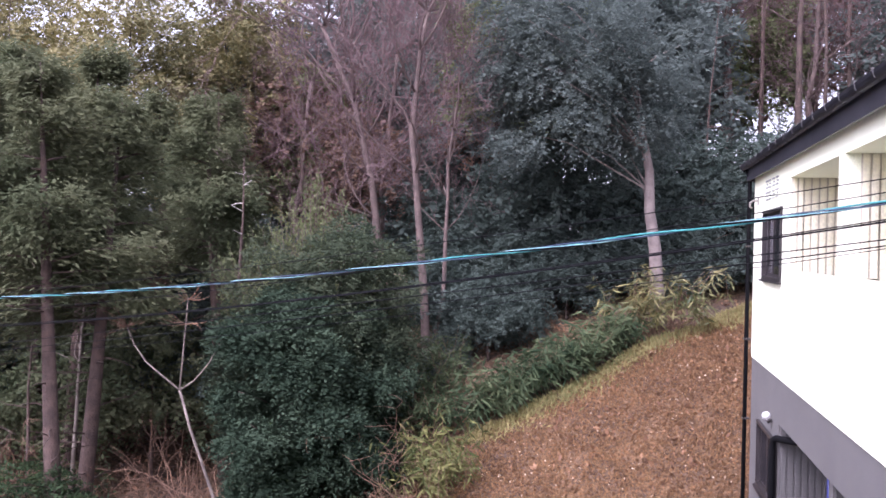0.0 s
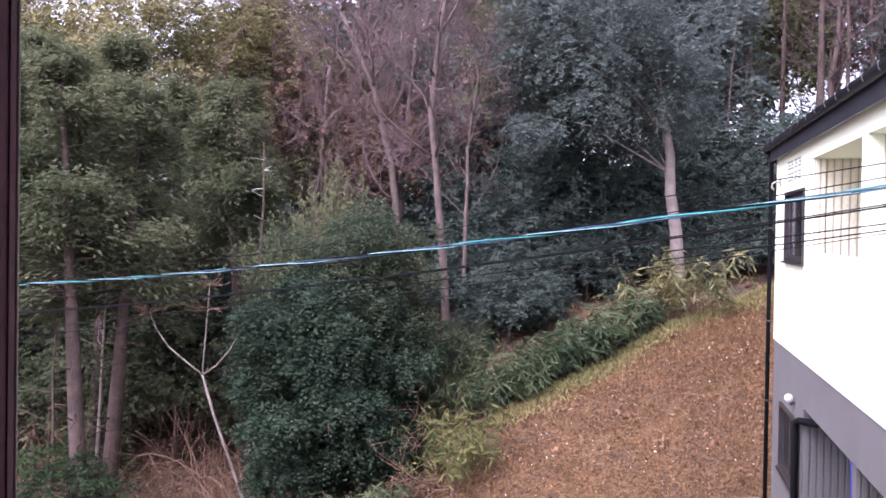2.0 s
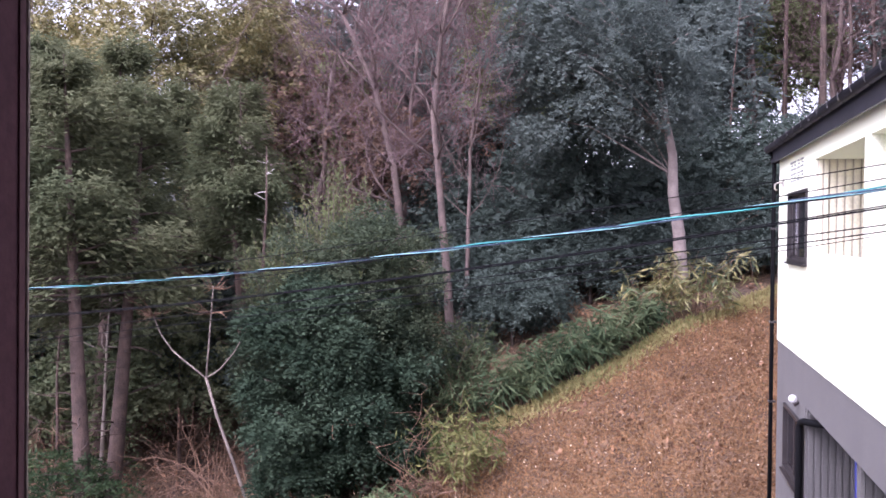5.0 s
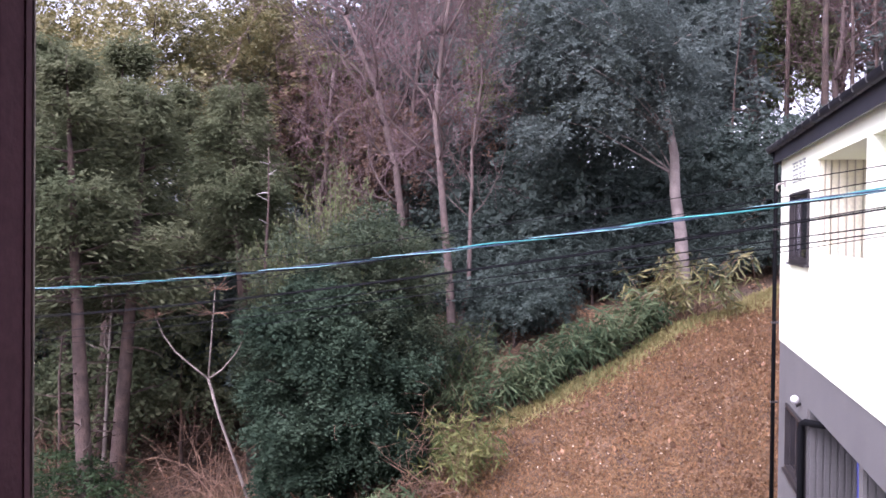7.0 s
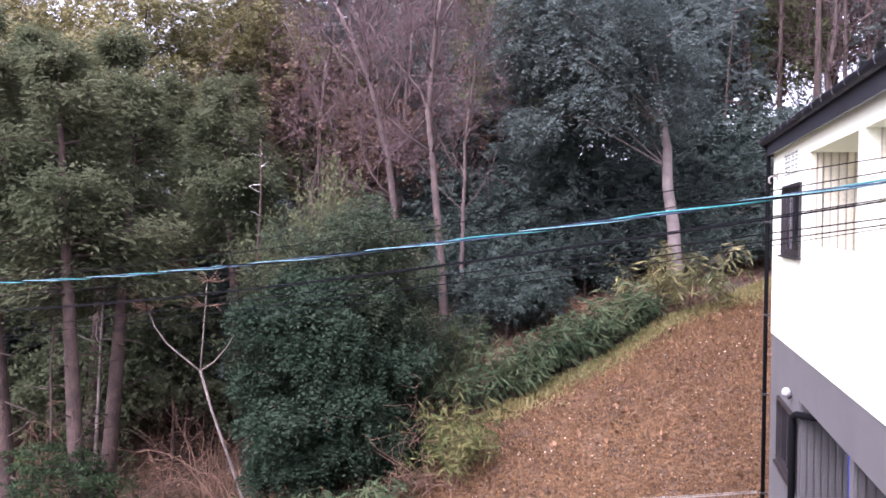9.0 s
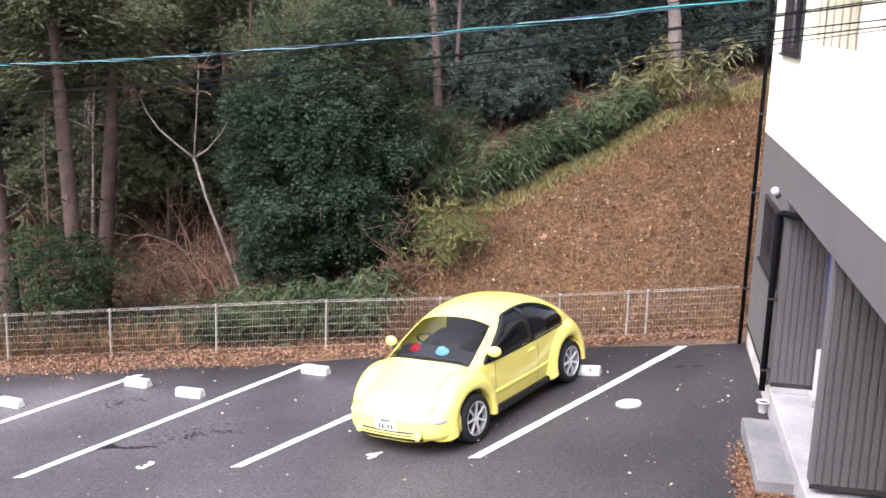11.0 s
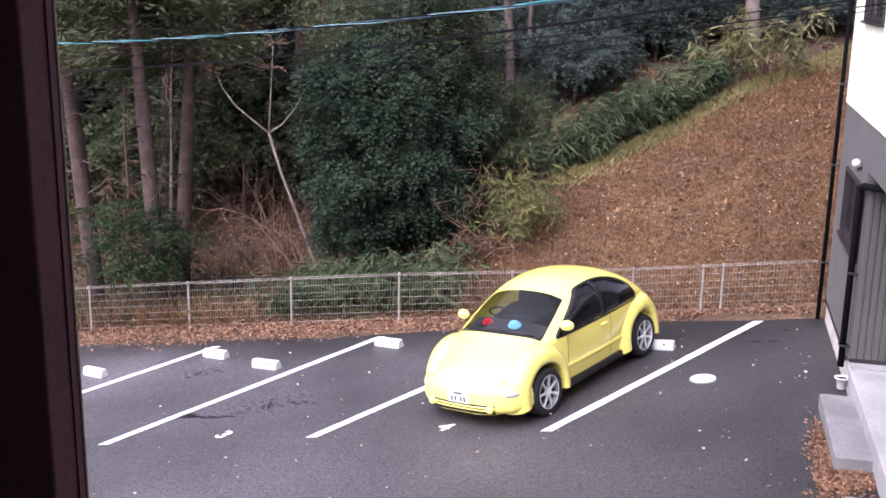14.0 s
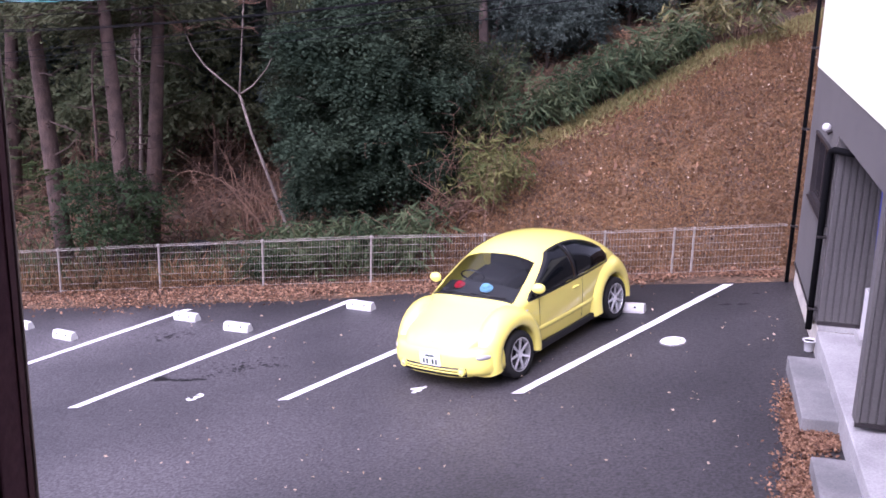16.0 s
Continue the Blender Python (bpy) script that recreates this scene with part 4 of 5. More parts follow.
    def nose_strip(name, y0, y1, z0, z1, m, lift, label=""):
        rows = [[(nose_x(y0 + (y1 - y0) * i / 24) + lift, y0 + (y1 - y0) * i / 24, z) for i in range(25)] for z in (z0, (z0 + z1) / 2, z1)]
        patch(name, rows, m, ob, label, 0.004)
    nose_strip("grille", -0.53, 0.53, 0.225, 0.340, BLACK_TRIM, 0.005)
    for z in (0.268, 0.305):
        nose_strip("grille_bar", -0.51, 0.51, z - 0.010, z + 0.010, YELLOW, 0.012)
    for y in (-0.47, 0.47):
        b = bmesh.new()
        bmesh.ops.create_cone(b, cap_ends=True, segments=20, radius1=0.058, radius2=0.05, depth=0.05, matrix=pose(nose_x(y) + 0.01, y, 0.295, 0, 90, 0))
        fog = part("fog_lamp", b, YELLOW, ob)
        part("lens", blob((nose_x(y) + 0.033, y, 0.295), (0.014, 0.034, 0.034)), LENS, fog)
    plate = part("number_plate", box(2.055, 2.07, -0.165, 0.165, 0.335, 0.50, 0.003), PLATE, ob, "white number plate with dark bars")
    for y0, y1 in ((-0.115, -0.085), (-0.06, -0.03), (0.03, 0.06), (0.085, 0.115)):
        part("bar", box(2.070, 2.073, y0, y1, 0.355, 0.42), PLATE_MARK, plate)
    part("bar", box(2.070, 2.073, -0.07, 0.07, 0.45, 0.475), PLATE_MARK, plate)
    for s in (-1, 1):
        part("headlight", blob((1.720, s * 0.665, 0.650), (0.030, 0.110, 0.125), (0, -38, s * 22)), LENS, ob, "oval clear headlight")
        part("headlight_bezel", blob((1.714, s * 0.663, 0.646), (0.026, 0.122, 0.137), (0, -38, s * 22)), ALLOY, ob, "grey headlight rim")
        part("turn_signal", blob((1.868, s * 0.716, 0.462), (0.020, 0.100, 0.034), (0, 0, s * 49)), LENS2, ob, "small clear turn signal")
        # side glass: black surround, door glass and quarter glass

        def side_sheet(name, x0, x1, grow, m, lift, label=""):
            rows = []
            for i in range(25):
                x = x0 + (x1 - x0) * i / 24
                k = max(1 - ((x + 0.28) / ((1.09 if x > -0.28 else 0.88) + grow)) ** 2, 0)
                z_low = 0.925 - grow
                zt = 0.935 + (0.445 + grow * 0.6) * k ** 0.52
                if x > 0:
                    zt = max(min(zt, 0.93 + (0.86 - x) * 0.535 + grow * 1.2), z_low + 0.004)
                z0 = 0.925 - grow
                rows.append([(x, s * (shell_y(x, z0 + (zt - z0) * j / 10) + lift), z0 + (zt - z0) * j / 10) for j in range(11)])
            return patch(name, rows, m, ob, label, 0.003)
        side_sheet("window_surround", -1.17, 0.88, 0.025, BLACK_TRIM, 0.004)
        side_sheet("door_window", -0.21, 0.85, 0.0, TINTED, 0.009, "dark tinted door window")
        side_sheet("quarter_window", -1.14, -0.27, 0.0, TINTED, 0.009, "dark tinted quarter window")
        rows = [[(x, s * (shell_y(x, z) + 0.004), z) for x in (0.66, 0.664)] for z in np.linspace(0.30, 0.90, 12)]
        patch("door_gap", rows, BLACK_TRIM, ob, "", 0.002)
        rows = [[(x, s * (shell_y(x, z) + 0.004), z) for x in (-0.40, -0.397)] for z in np.linspace(0.30, 0.90, 12)]
        patch("door_gap", rows, BLACK_TRIM, ob, "", 0.002)
        rows = [[(x, s * (shell_y(x, z) + d), z) for x in np.linspace(-0.72, 0.72, 20)] for z, d in ((0.43, 0.002), (0.445, 0.016), (0.485, 0.016), (0.50, 0.002))]
        patch("side_moulding", rows, YELLOW, ob, "", 0.0)
        part("sill", box(-0.86, 0.86, min(s * 0.70, s * 0.80), max(s * 0.70, s * 0.80), 0.17, 0.27, 0.02), BLACK_TRIM, ob, "matt black side sill")
        part("door_handle", blob((-0.22, s * 0.835, 0.80), (0.085, 0.018, 0.018)), YELLOW, ob)
        mir = part("wing_mirror", blob((0.74, s * 0.865, 1.055), (0.065, 0.098, 0.072), (0, 0, s * 8)), YELLOW, ob, "round yellow door mirror")
        t = Tubes()
        t.add([(0.72, s * 0.76, 0.93), (0.73, s * 0.84, 1.03)], 0.03, 8)
        t.done("mirror_arm", BLACK_TRIM, mir)
        part("side_badge", blob((0.93, s * (shell_y(0.93, 0.80) + 0.004), 0.80), (0.035, 0.006, 0.014)), ALLOY, ob)
    part("bonnet_badge", blob((1.93, 0, 0.665), (0.012, 0.05, 0.05), (0, -50, 0)), ALLOY, ob)
    # screen surround and wipers
    rows = [[(bowed(x, y), y, shell_z(x, y) + 0.004) for y in np.linspace(-0.66, 0.66, 25)] for x in (1.015, 1.035, 1.055)]
    patch("scuttle", rows, BLACK_TRIM, ob, "", 0.003)
    for y0, y1 in ((-0.45, 0.10), (0.02, 0.56)):
        t = Tubes()
        t.add([(bowed(1.01, y0 + (y1 - y0) * k), y0 + (y1 - y0) * k, shell_z(1.01, y0 + (y1 - y0) * k) + 0.018) for k in (0, 0.25, 0.5, 0.75, 1)], 0.009, 6)
        t.done("wiper", BLACK_TRIM, ob)
    # inside: dashboard, steering wheel, seats, soft toys on the shelf
    part("dashboard", box(0.62, 1.02, -0.60, 0.60, 0.62, 0.90, 0.03), SEAT, ob)
    part("cabin_floor", box(-1.3, 0.9, -0.6, 0.6, 0.24, 0.28), SEAT, ob)
    part("cabin_rear", box(-1.32, -1.28, -0.62, 0.62, 0.24, 1.08), SEAT, ob)
    for y in (-0.33, 0.33):
        part("seat", box(-0.42, 0.10, y - 0.23, y + 0.23, 0.32, 0.55, 0.06), SEAT, ob)
        part("seat_back", box(-0.52, -0.36, y - 0.22, y + 0.22, 0.50, 1.08, 0.06), SEAT, ob)
        part("headrest", box(-0.50, -0.40, y - 0.12, y + 0.12, 1.09, 1.25, 0.04), SEAT, ob)
    t = Tubes()
    t.add([(0.48 + 0.07 * math.sin(2 * math.pi * i / 24), -0.33 + 0.18 * math.cos(2 * math.pi * i / 24), 0.90 + 0.17 * math.sin(2 * math.pi * i / 24)) for i in range(25)], 0.014, 8)
    t.done("steering_wheel", BLACK_TRIM, ob)
    # wheels
    wheel = new("wheel")
    wheel.parent = ob
    prof = [(0.205, -0.085), (0.225, -0.10), (0.275, -0.104), (0.302, -0.095), (0.314, -0.07), (0.316, 0.0), (0.314, 0.07), (0.302, 0.095), (0.275, 0.104), (0.225, 0.10), (0.205, 0.085)]
    b = bmesh.new()
    rings = [[b.verts.new((r * math.cos(2 * math.pi * k / 40), y, r * math.sin(2 * math.pi * k / 40))) for k in range(40)] for r, y in prof]
    for ra, rb in zip(rings, rings[1:]):
        for k in range(40):
            b.faces.new((ra[k], ra[(k + 1) % 40], rb[(k + 1) % 40], rb[k]))
    part("tyre", b, TYRE, wheel, "black rubber tyre", True)
    b = bmesh.new()
    prof = [(0.215, -0.09), (0.228, 0.085), (0.228, 0.099), (0.212, 0.101), (0.206, 0.07), (0.200, -0.05)]
    rings = [[b.verts.new((r * math.cos(2 * math.pi * k / 40), y, r * math.sin(2 * math.pi * k / 40))) for k in range(40)] for r, y in prof]
    for ra, rb in zip(rings, rings[1:]):
        for k in range(40):
            b.faces.new((ra[k], ra[(k + 1) % 40], rb[(k + 1) % 40], rb[k]))
    bmesh.ops.create_cone(b, cap_ends=True, segments=20, radius1=0.05, radius2=0.042, depth=0.05, matrix=pose(0, 0.075, 0, -90, 0, 0))
    for k in range(7):
        sp = bmesh.new()
        bmesh.ops.create_cube(sp, size=1, matrix=pose(0, 0, 0, 0, k * 360 / 7, 0) @ pose(0.124, 0.080, 0) @ Matrix.Diagonal((0.180, 0.03, 0.029, 1)))
        bmesh.ops.bevel(sp, geom=sp.edges[:], offset=0.006, segments=1, affect='EDGES')
        me = bpy.data.meshes.new("tmp")
        sp.to_mesh(me)
        sp.free()
        b.from_mesh(me)
        bpy.data.meshes.remove(me)
    part("rim", b, ALLOY, wheel, "seven-spoke silver alloy rim")
    # black disc added for the shade between the spokes
    b = bmesh.new()
    bmesh.ops.create_cone(b, cap_ends=True, segments=24, radius1=0.204, radius2=0.204, depth=0.02, matrix=pose(0, 0.02, 0, 90, 0, 0))
    part("dark_spoke_backing", b, BLACK_TRIM, wheel)
    wheel.matrix_basis = pose(1.255, 0.755, 0.316)
    for x, s in ((-1.255, 1), (1.255, -1), (-1.255, -1)):
        copy_thing(wheel, pose(x, s * 0.755, 0.316, 0, 0, 0 if s > 0 else 180))
    return ob


the_car = car()
CAR_POSE = on_lot(-1.85, 14.20, 0.004, -90 - 25.0)
the_car.matrix_world = CAR_POSE
for label, m, x, y, r in (("red soft toy on the car's dashboard", RED, 0.84, -0.33, 0.075), ("light blue soft toy on the car's dashboard", SKYBLUE, 0.86, 0.12, 0.085)):
    toy = new("soft_toy")
    tagged(toy, label, "toy", "dashboard toys")
    part("body", blob((0, 0, r * 0.75), (r, r * 1.15, r * 0.8)), m, toy, smooth=True)
    part("head", blob((0.02, 0, r * 1.5), (r * 0.7, r * 0.8, r * 0.6)), m, toy, smooth=True)
    toy.matrix_world = CAR_POSE @ pose(x, y, 0.90)

# ---- trees ----


def wander(p, d, length, n, bend, lift=0.0):
    """A gently crooked line of n steps from p."""
    pts = [Vector(p)]
    d = Vector(d).normalized()
    for _ in range(n):
        d = (d + Vector(rng.normal(size=3)) * bend + Vector((0, 0, lift))).normalized()
        pts.append(pts[-1] + d * length / n)
    return pts, d


def tapered(r0, r1, n):
    return [r0 + (r1 - r0) * (i / n) ** 0.8 for i in range(n + 1)]


def broadleaf(label, height, rx, rz, low, leaves, size, m, bark=BARK, trunk=0.16, lean=(0, 0), count=70, group="", clump=0.17, width=0.5, name="tree", droop=0.1, shift=(0, 0), flat=0.7, lobes=0):
    """An evergreen: trunk, limbs to the leaf clumps, a crown of single leaves. low: where the crown begins."""
    ob = thing(name, label=label, category="shrub" if name == "shrub" else "tree", group=group)
    cz = (height + low) / 2
    c = (lobed_centres(count, rx, rx, rz, cz, lobes) if lobes else crown_centres(count, rx, rx, rz, cz)) + np.array([lean[0] + shift[0], lean[1] + shift[1], 0])
    t = Tubes()
    n = 7
    line = [Vector((lean[0] * (i / n) ** 1.5 + 0.05 * rng.normal() * (i > 0), lean[1] * (i / n) ** 1.5, (cz + rz * 0.4) * i / n)) for i in range(n + 1)]
    t.add(line, tapered(trunk, trunk * 0.3, n), 9)
    for k in rng.permutation(len(c))[:min(26, len(c))]:
        e = Vector(c[k])
        s = min(max(e.z - 0.35 * (e - line[-1]).length - 0.4, low * 1.02), cz + rz * 0.35)
        i = min(int(s / (cz + rz * 0.4) * n), n - 1)
        a = line[i].lerp(line[i + 1], 0.5)
        mid = a.lerp(e, 0.5) + Vector((0, 0, 0.08 * (e - a).length))
        t.add([a, mid, e], [trunk * 0.14, trunk * 0.09, 0.008], 5)
    t.done("trunk", bark, ob)
    r = rng.uniform(0.75, 1.3, len(c)) * rx * clump * 1.6
    p, w, f = clumps(c, r, int(leaves / len(c)), flat, droop, size * 0.42)
    leaf_mesh("crown", p, w, size, width, m, ob, face=f)
    return ob


def cedar(label, height, low, spread, leaves, m, trunk=0.17, lean=(0, 0), group="", size=0.14, snags=12):
    """A conifer: straight bare trunk with dead snags, then drooping sprays up to the top."""
    ob = thing("tree", label=label, category="tree", group=group)
    n = 8
    t = Tubes()
    line = [Vector((lean[0] * i / n, lean[1] * i / n, height * i / n)) for i in range(n + 1)]
    t.add(line, [trunk * (1 - (i / n) ** 1.7) + 0.006 for i in range(n + 1)], 10)
    for _ in range(snags):
        z = rng.uniform(0.25, 1.0) * low
        a = rng.uniform(0, 2 * math.pi)
        p = Vector((lean[0] * z / height, lean[1] * z / height, z))
        pts, _d = wander(p, (math.cos(a), math.sin(a), rng.uniform(-0.2, 0.4)), rng.uniform(0.5, 1.6), 4, 0.15)
        t.add(pts, tapered(0.022, 0.006, 4), 4)
    ps, ws, fs = [], [], []
    branches = int((height - low) * 9)
    per = int(leaves / branches)
    for b in range(branches):
        k = rng.random()
        z = low + (height - low) * k
        reach = spread * (1 - 0.75 * k) * rng.uniform(0.55, 1.15)
        a = rng.uniform(0, 2 * math.pi)
        d = np.array([math.cos(a), math.sin(a), rng.uniform(-0.15, 0.35)])
        p0 = np.array([lean[0] * z / height, lean[1] * z / height, z])
        t.add([Vector(p0), Vector(p0 + d * reach * 0.5), Vector(p0 + d * reach + np.array([0, 0, -0.12 * reach]))], [0.03, 0.018, 0.006], 4)
        u = rng.uniform(0.15, 1.0, per) ** 0.7
        side = np.array([-d[1], d[0], 0])
        q = p0 + d * reach * u[:, None] + side * (rng.normal(size=(per, 1)) * 0.22 * reach * (1.1 - u[:, None] * 0.6)) + np.array([0, 0, -1.0]) * (0.13 * reach * u[:, None] ** 2)
        q += rng.normal(size=q.shape) * np.array([0.10, 0.10, 0.16])
        ps.append(q)
        ws.append(unit(d * 0.7 + side * rng.normal(size=(per, 1)) * 0.6 + rng.normal(size=q.shape) * 0.25 + np.array([0, 0, -0.3])))
        fs.append(np.tile(np.array([d[0] * 0.4, d[1] * 0.4, 0.85]), (per, 1)))
    t.done("trunk", CEDAR_BARK, ob)
    leaf_mesh("crown", np.concatenate(ps), np.concatenate(ws), size, 0.3, m, ob, face=np.concatenate(fs))
    return ob


def bare_tree(label, height, trunk, lean, spread, depth=5, m=PALE_BARK, tm=TWIG, group="", fork=0.45, twist=0.19, kids=3, line=None, drift=(0, 0)):
    """A leafless tree: crooked trunk, limbs that divide into fine twigs."""
    ob = thing("tree", label=label, category="tree", group=group)
    wood, fine = Tubes(), Tubes()
    stack = []
    n = 9
    pts = [Vector((0, 0, 0))]
    for i in range(1, n + 1):
        k = i / n
        pts.append(Vector((lean[0] * k + rng.normal() * 0.05, lean[1] * k + rng.normal() * 0.05, height * 0.8 * k)))
        if line:
            at_z, at_x = [p[1] for p in line], [p[0] for p in line]
            pts[-1].x = float(np.interp(pts[-1].z, at_z, at_x)) + rng.normal() * 0.02
    wood.add(pts, tapered(trunk, trunk * 0.35, n), 9)
    for i in range(int(n * fork), n + 1):
        for _ in range(2 if i < n else 3):
            a = rng.uniform(0, 2 * math.pi)
            d = Vector((math.cos(a) * spread + drift[0], math.sin(a) * spread + drift[1], rng.uniform(0.4, 1.2)))
            stack.append((pts[i], d, height * 0.30 * rng.uniform(0.6, 1.1), trunk * 0.24, 1))
    while stack:
        p, d, length, r, level = stack.pop()
        steps = 5 if level < 3 else 3
        line, d2 = wander(p, d, length, steps, twist, 0.05)
        (wood if level < 3 else fine).add(line, tapered(r, r * 0.45, steps), 5 if level < 2 else 3)
        if level < depth:
            for k in range(kids if level < 4 else 3):
                q = line[int(rng.integers(max(1, steps // 2 - 1), steps + 1))]
                nd = (d2 * 0.9 + Vector(rng.normal(size=3)) * 0.55 + Vector((0, 0, 0.12)))
                stack.append((q, nd, length * rng.uniform(0.5, 0.75), max(r * 0.5, 0.0055), level + 1))
    wood.done("trunk", m, ob)
    tagged(fine.done("twig_spray", tm, ob, "fine purple-brown leafless twigs"), kind="stuff")
    return ob


def stand(ob, x, y, turn=0.0, sink=0.08):
    ob.matrix_basis = pose(x, y, land_z(x, y) - sink, 0, 0, turn)
    return ob


def again(ob, x, y, turn, k=1.0, sink=0.1):
    c = copy_thing(ob, pose(x, y, land_z(x, y) - sink, 0, 0, turn))
    c.scale = (k, k, k)
    return c


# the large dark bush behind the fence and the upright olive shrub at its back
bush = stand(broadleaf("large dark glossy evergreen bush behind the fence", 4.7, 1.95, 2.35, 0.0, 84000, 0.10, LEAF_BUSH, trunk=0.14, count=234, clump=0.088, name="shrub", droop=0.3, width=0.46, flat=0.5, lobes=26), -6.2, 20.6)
# the bush's foot and lighter upper half, added as shrubs of their own
skirt = stand(broadleaf("low dark glossy foot of the large evergreen bush", 2.6, 1.0, 1.25, 0.1, 17000, 0.09, LEAF_BUSH, trunk=0.07, count=60, clump=0.18, name="shrub", droop=0.3, group="low evergreen bushes", flat=0.6), -5.3, 19.9)
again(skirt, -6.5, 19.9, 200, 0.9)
mid = stand(broadleaf("lighter grey-green small-leaved upper half of the dark bush", 5.5, 1.55, 2.0, 0.8, 36000, 0.085, LEAF_MID, trunk=0.1, count=90, clump=0.15, name="shrub", droop=0.1, width=0.4, group="grey-green shrubs", flat=0.8), -6.3, 21.5)
again(mid, -5.5, 22.0, 130, 0.9)
again(mid, -7.5, 22.2, 250, 0.8)


def shoots(label, x, y, h, spread, n, m):
    """A shrub of upright whips with small leaves."""
    ob = thing("shrub", label=label, category="shrub")
    t = Tubes()
    ps, ws = [], []
    for _ in range(n):
        a = rng.uniform(0, 2 * math.pi)
        k = rng.random() ** 0.7
        top = np.array([math.cos(a) * spread * k, math.sin(a) * spread * k, h * rng.uniform(0.72, 1.0) * (1 - 0.32 * k)])
        root = np.array([math.cos(a) * 0.35 * k, math.sin(a) * 0.35 * k, 0.0])
        pts = [Vector(root), Vector(root * 0.6 + top * 0.4 + np.array([0, 0, 0.2])), Vector(top)]
        t.add(pts, [0.02, 0.013, 0.004], 4)
        u = rng.uniform(0.25, 1.0, 150)[:, None]
        q = root * (1 - u) + top * u + rng.normal(size=(150, 3)) * 0.13 * (1.25 - u)
        ps.append(q)
        ws.append(unit((top - root) / h + rng.normal(size=q.shape) * 0.6))
    t.done("stem", BARK, ob)
    leaf_mesh("crown", np.concatenate(ps), np.concatenate(ws), 0.10, 0.26, m, ob)
    return stand(ob, x, y)


shoots("tall olive-green shrub of upright shoots", -6.7, 22.5, 7.1, 2.15, 300, LEAF_OLIVE)

# big blue-green evergreen with a pale trunk, and its neighbours
big = stand(broadleaf("big blue-green evergreen tree with a smooth grey trunk", 8.2, 2.6, 2.9, 2.3, 84000, 0.096, LEAF_BLUE, SMOOTH_BARK, 0.20, (-0.85, 0.3), 110, clump=0.17, shift=(-1.35, 0.2)), 0.93, 25.5)
bg = stand(broadleaf("dense dark evergreen tree in the wood", 11.5, 3.0, 4.6, 2.0, 17000, 0.24, LEAF_BLUE, BARK, 0.2, (0.2, 0), 95, group="evergreens of the wood", clump=0.18), -2.2, 34.5)
bg2 = stand(broadleaf("evergreen tree with yellow sunlight put into its leaf colour", 13.5, 2.7, 5.2, 3.5, 27000, 0.145, LEAF_YELLOW, BARK, 0.2, (0.3, 0), 80, group="lit evergreens of the wood", clump=0.17), -15.4, 30.5)
olive = stand(broadleaf("olive-green tree hung with creepers", 10.8, 1.5, 3.1, 3.2, 16000, 0.15, LEAF_OLIVE, BARK, 0.12, (0.3, 0), 55, group="creeper-hung trees", clump=0.24), -3.9, 31.5)
low_ev = stand(broadleaf("low dark evergreen bush at the wood's edge", 4.2, 2.0, 1.9, 0.1, 9000, 0.19, LEAF_DARK, BARK, 0.1, (0, 0), 60, group="edge bushes", clump=0.19, name="shrub"), -2.2, 29.3)

for x, y, a, k in ((0.6, 36.0, 100, 1.0), (-6.4, 40, 200, 0.95), (-3.4, 41, 70, 1.05), (-9.4, 40.5, 330, 1.0), (-14.5, 38.5, 150, 1.0), (10.5, 38, 120, 1.0), (-11.8, 41.5, 20, 1.25), (-8.2, 45.0, 80, 1.5), (12.8, 41.0, 300, 1.2), (0.2, 43.0, 160, 1.2)):
    again(bg, x, y, a, k)
for x, y, a, k in ((-18.2, 29.0, 100, 0.95), (-21.5, 33, 20, 1.1), (-12.6, 33.5, 200, 0.9), (-13.9, 36.5, 300, 1.1)):
    again(bg2, x, y, a, k)
for x, y, a, k in ((-9.8, 33.5, 120, 0.9), (-1.6, 32.2, 220, 0.85), (4.9, 40.5, 60, 1.0)):
    again(olive, x, y, a, k)
for x, y, a, k in ((-3.6, 28.2, 90, 0.7), (4.6, 31.2, 200, 0.9), (-8.6, 27.0, 150, 0.9), (-11.4, 27.5, 30, 1.0), (-15.2, 26.5, 260, 1.0), (-6.4, 32.5, 310, 1.0), (6.0, 33.0, 20, 1.1), (-18.5, 26, 80, 1.1), (1.8, 33.5, 140, 1.1), (-10, 31.5, 110, 1.1), (-13, 31, 55, 1.1), (-4.5, 35.5, 180, 1.2), (-3.9, 25.9, 160, 0.5), (-2.4, 27.0, 250, 0.5), (-7.8, 25.0, 300, 0.8), (4.6, 28.8, 130, 0.7), (-3.2, 26.7, 10, 0.55), (-1.7, 27.7, 90, 0.5), (-16.8, 30.5, 20, 1.3), (-14.4, 31.5, 200, 1.3), (-19.8, 30.0, 120, 1.3), (-12.0, 30.8, 70, 1.2), (-2.7, 25.6, 40, 0.42), (-1.3, 26.5, 120, 0.42), (-0.3, 27.3, 210, 0.45), (0.5, 28.0, 20, 0.5), (1.9, 28.3, 160, 0.55), (3.2, 29.0, 250, 0.6), (0.3, 31.4, 30, 0.9), (2.6, 31.2, 90, 0.8), (-3.0, 24.6, 190, 0.4), (-2.3, 24.9, 320, 0.35), (2.3, 26.9, 200, 0.36), (3.3, 27.4, 80, 0.42), (4.3, 28.0, 10, 0.5), (1.6, 26.6, 10, 0.3), (-3.7, 26.0, 10, 0.42), (-3.75, 24.1, 10, 0.2), (-4.15, 23.7, 150, 0.22), (-3.95, 24.9, 260, 0.22), (-4.6, 26.4, 100, 0.5)):
    again(low_ev, x, y, a, k)

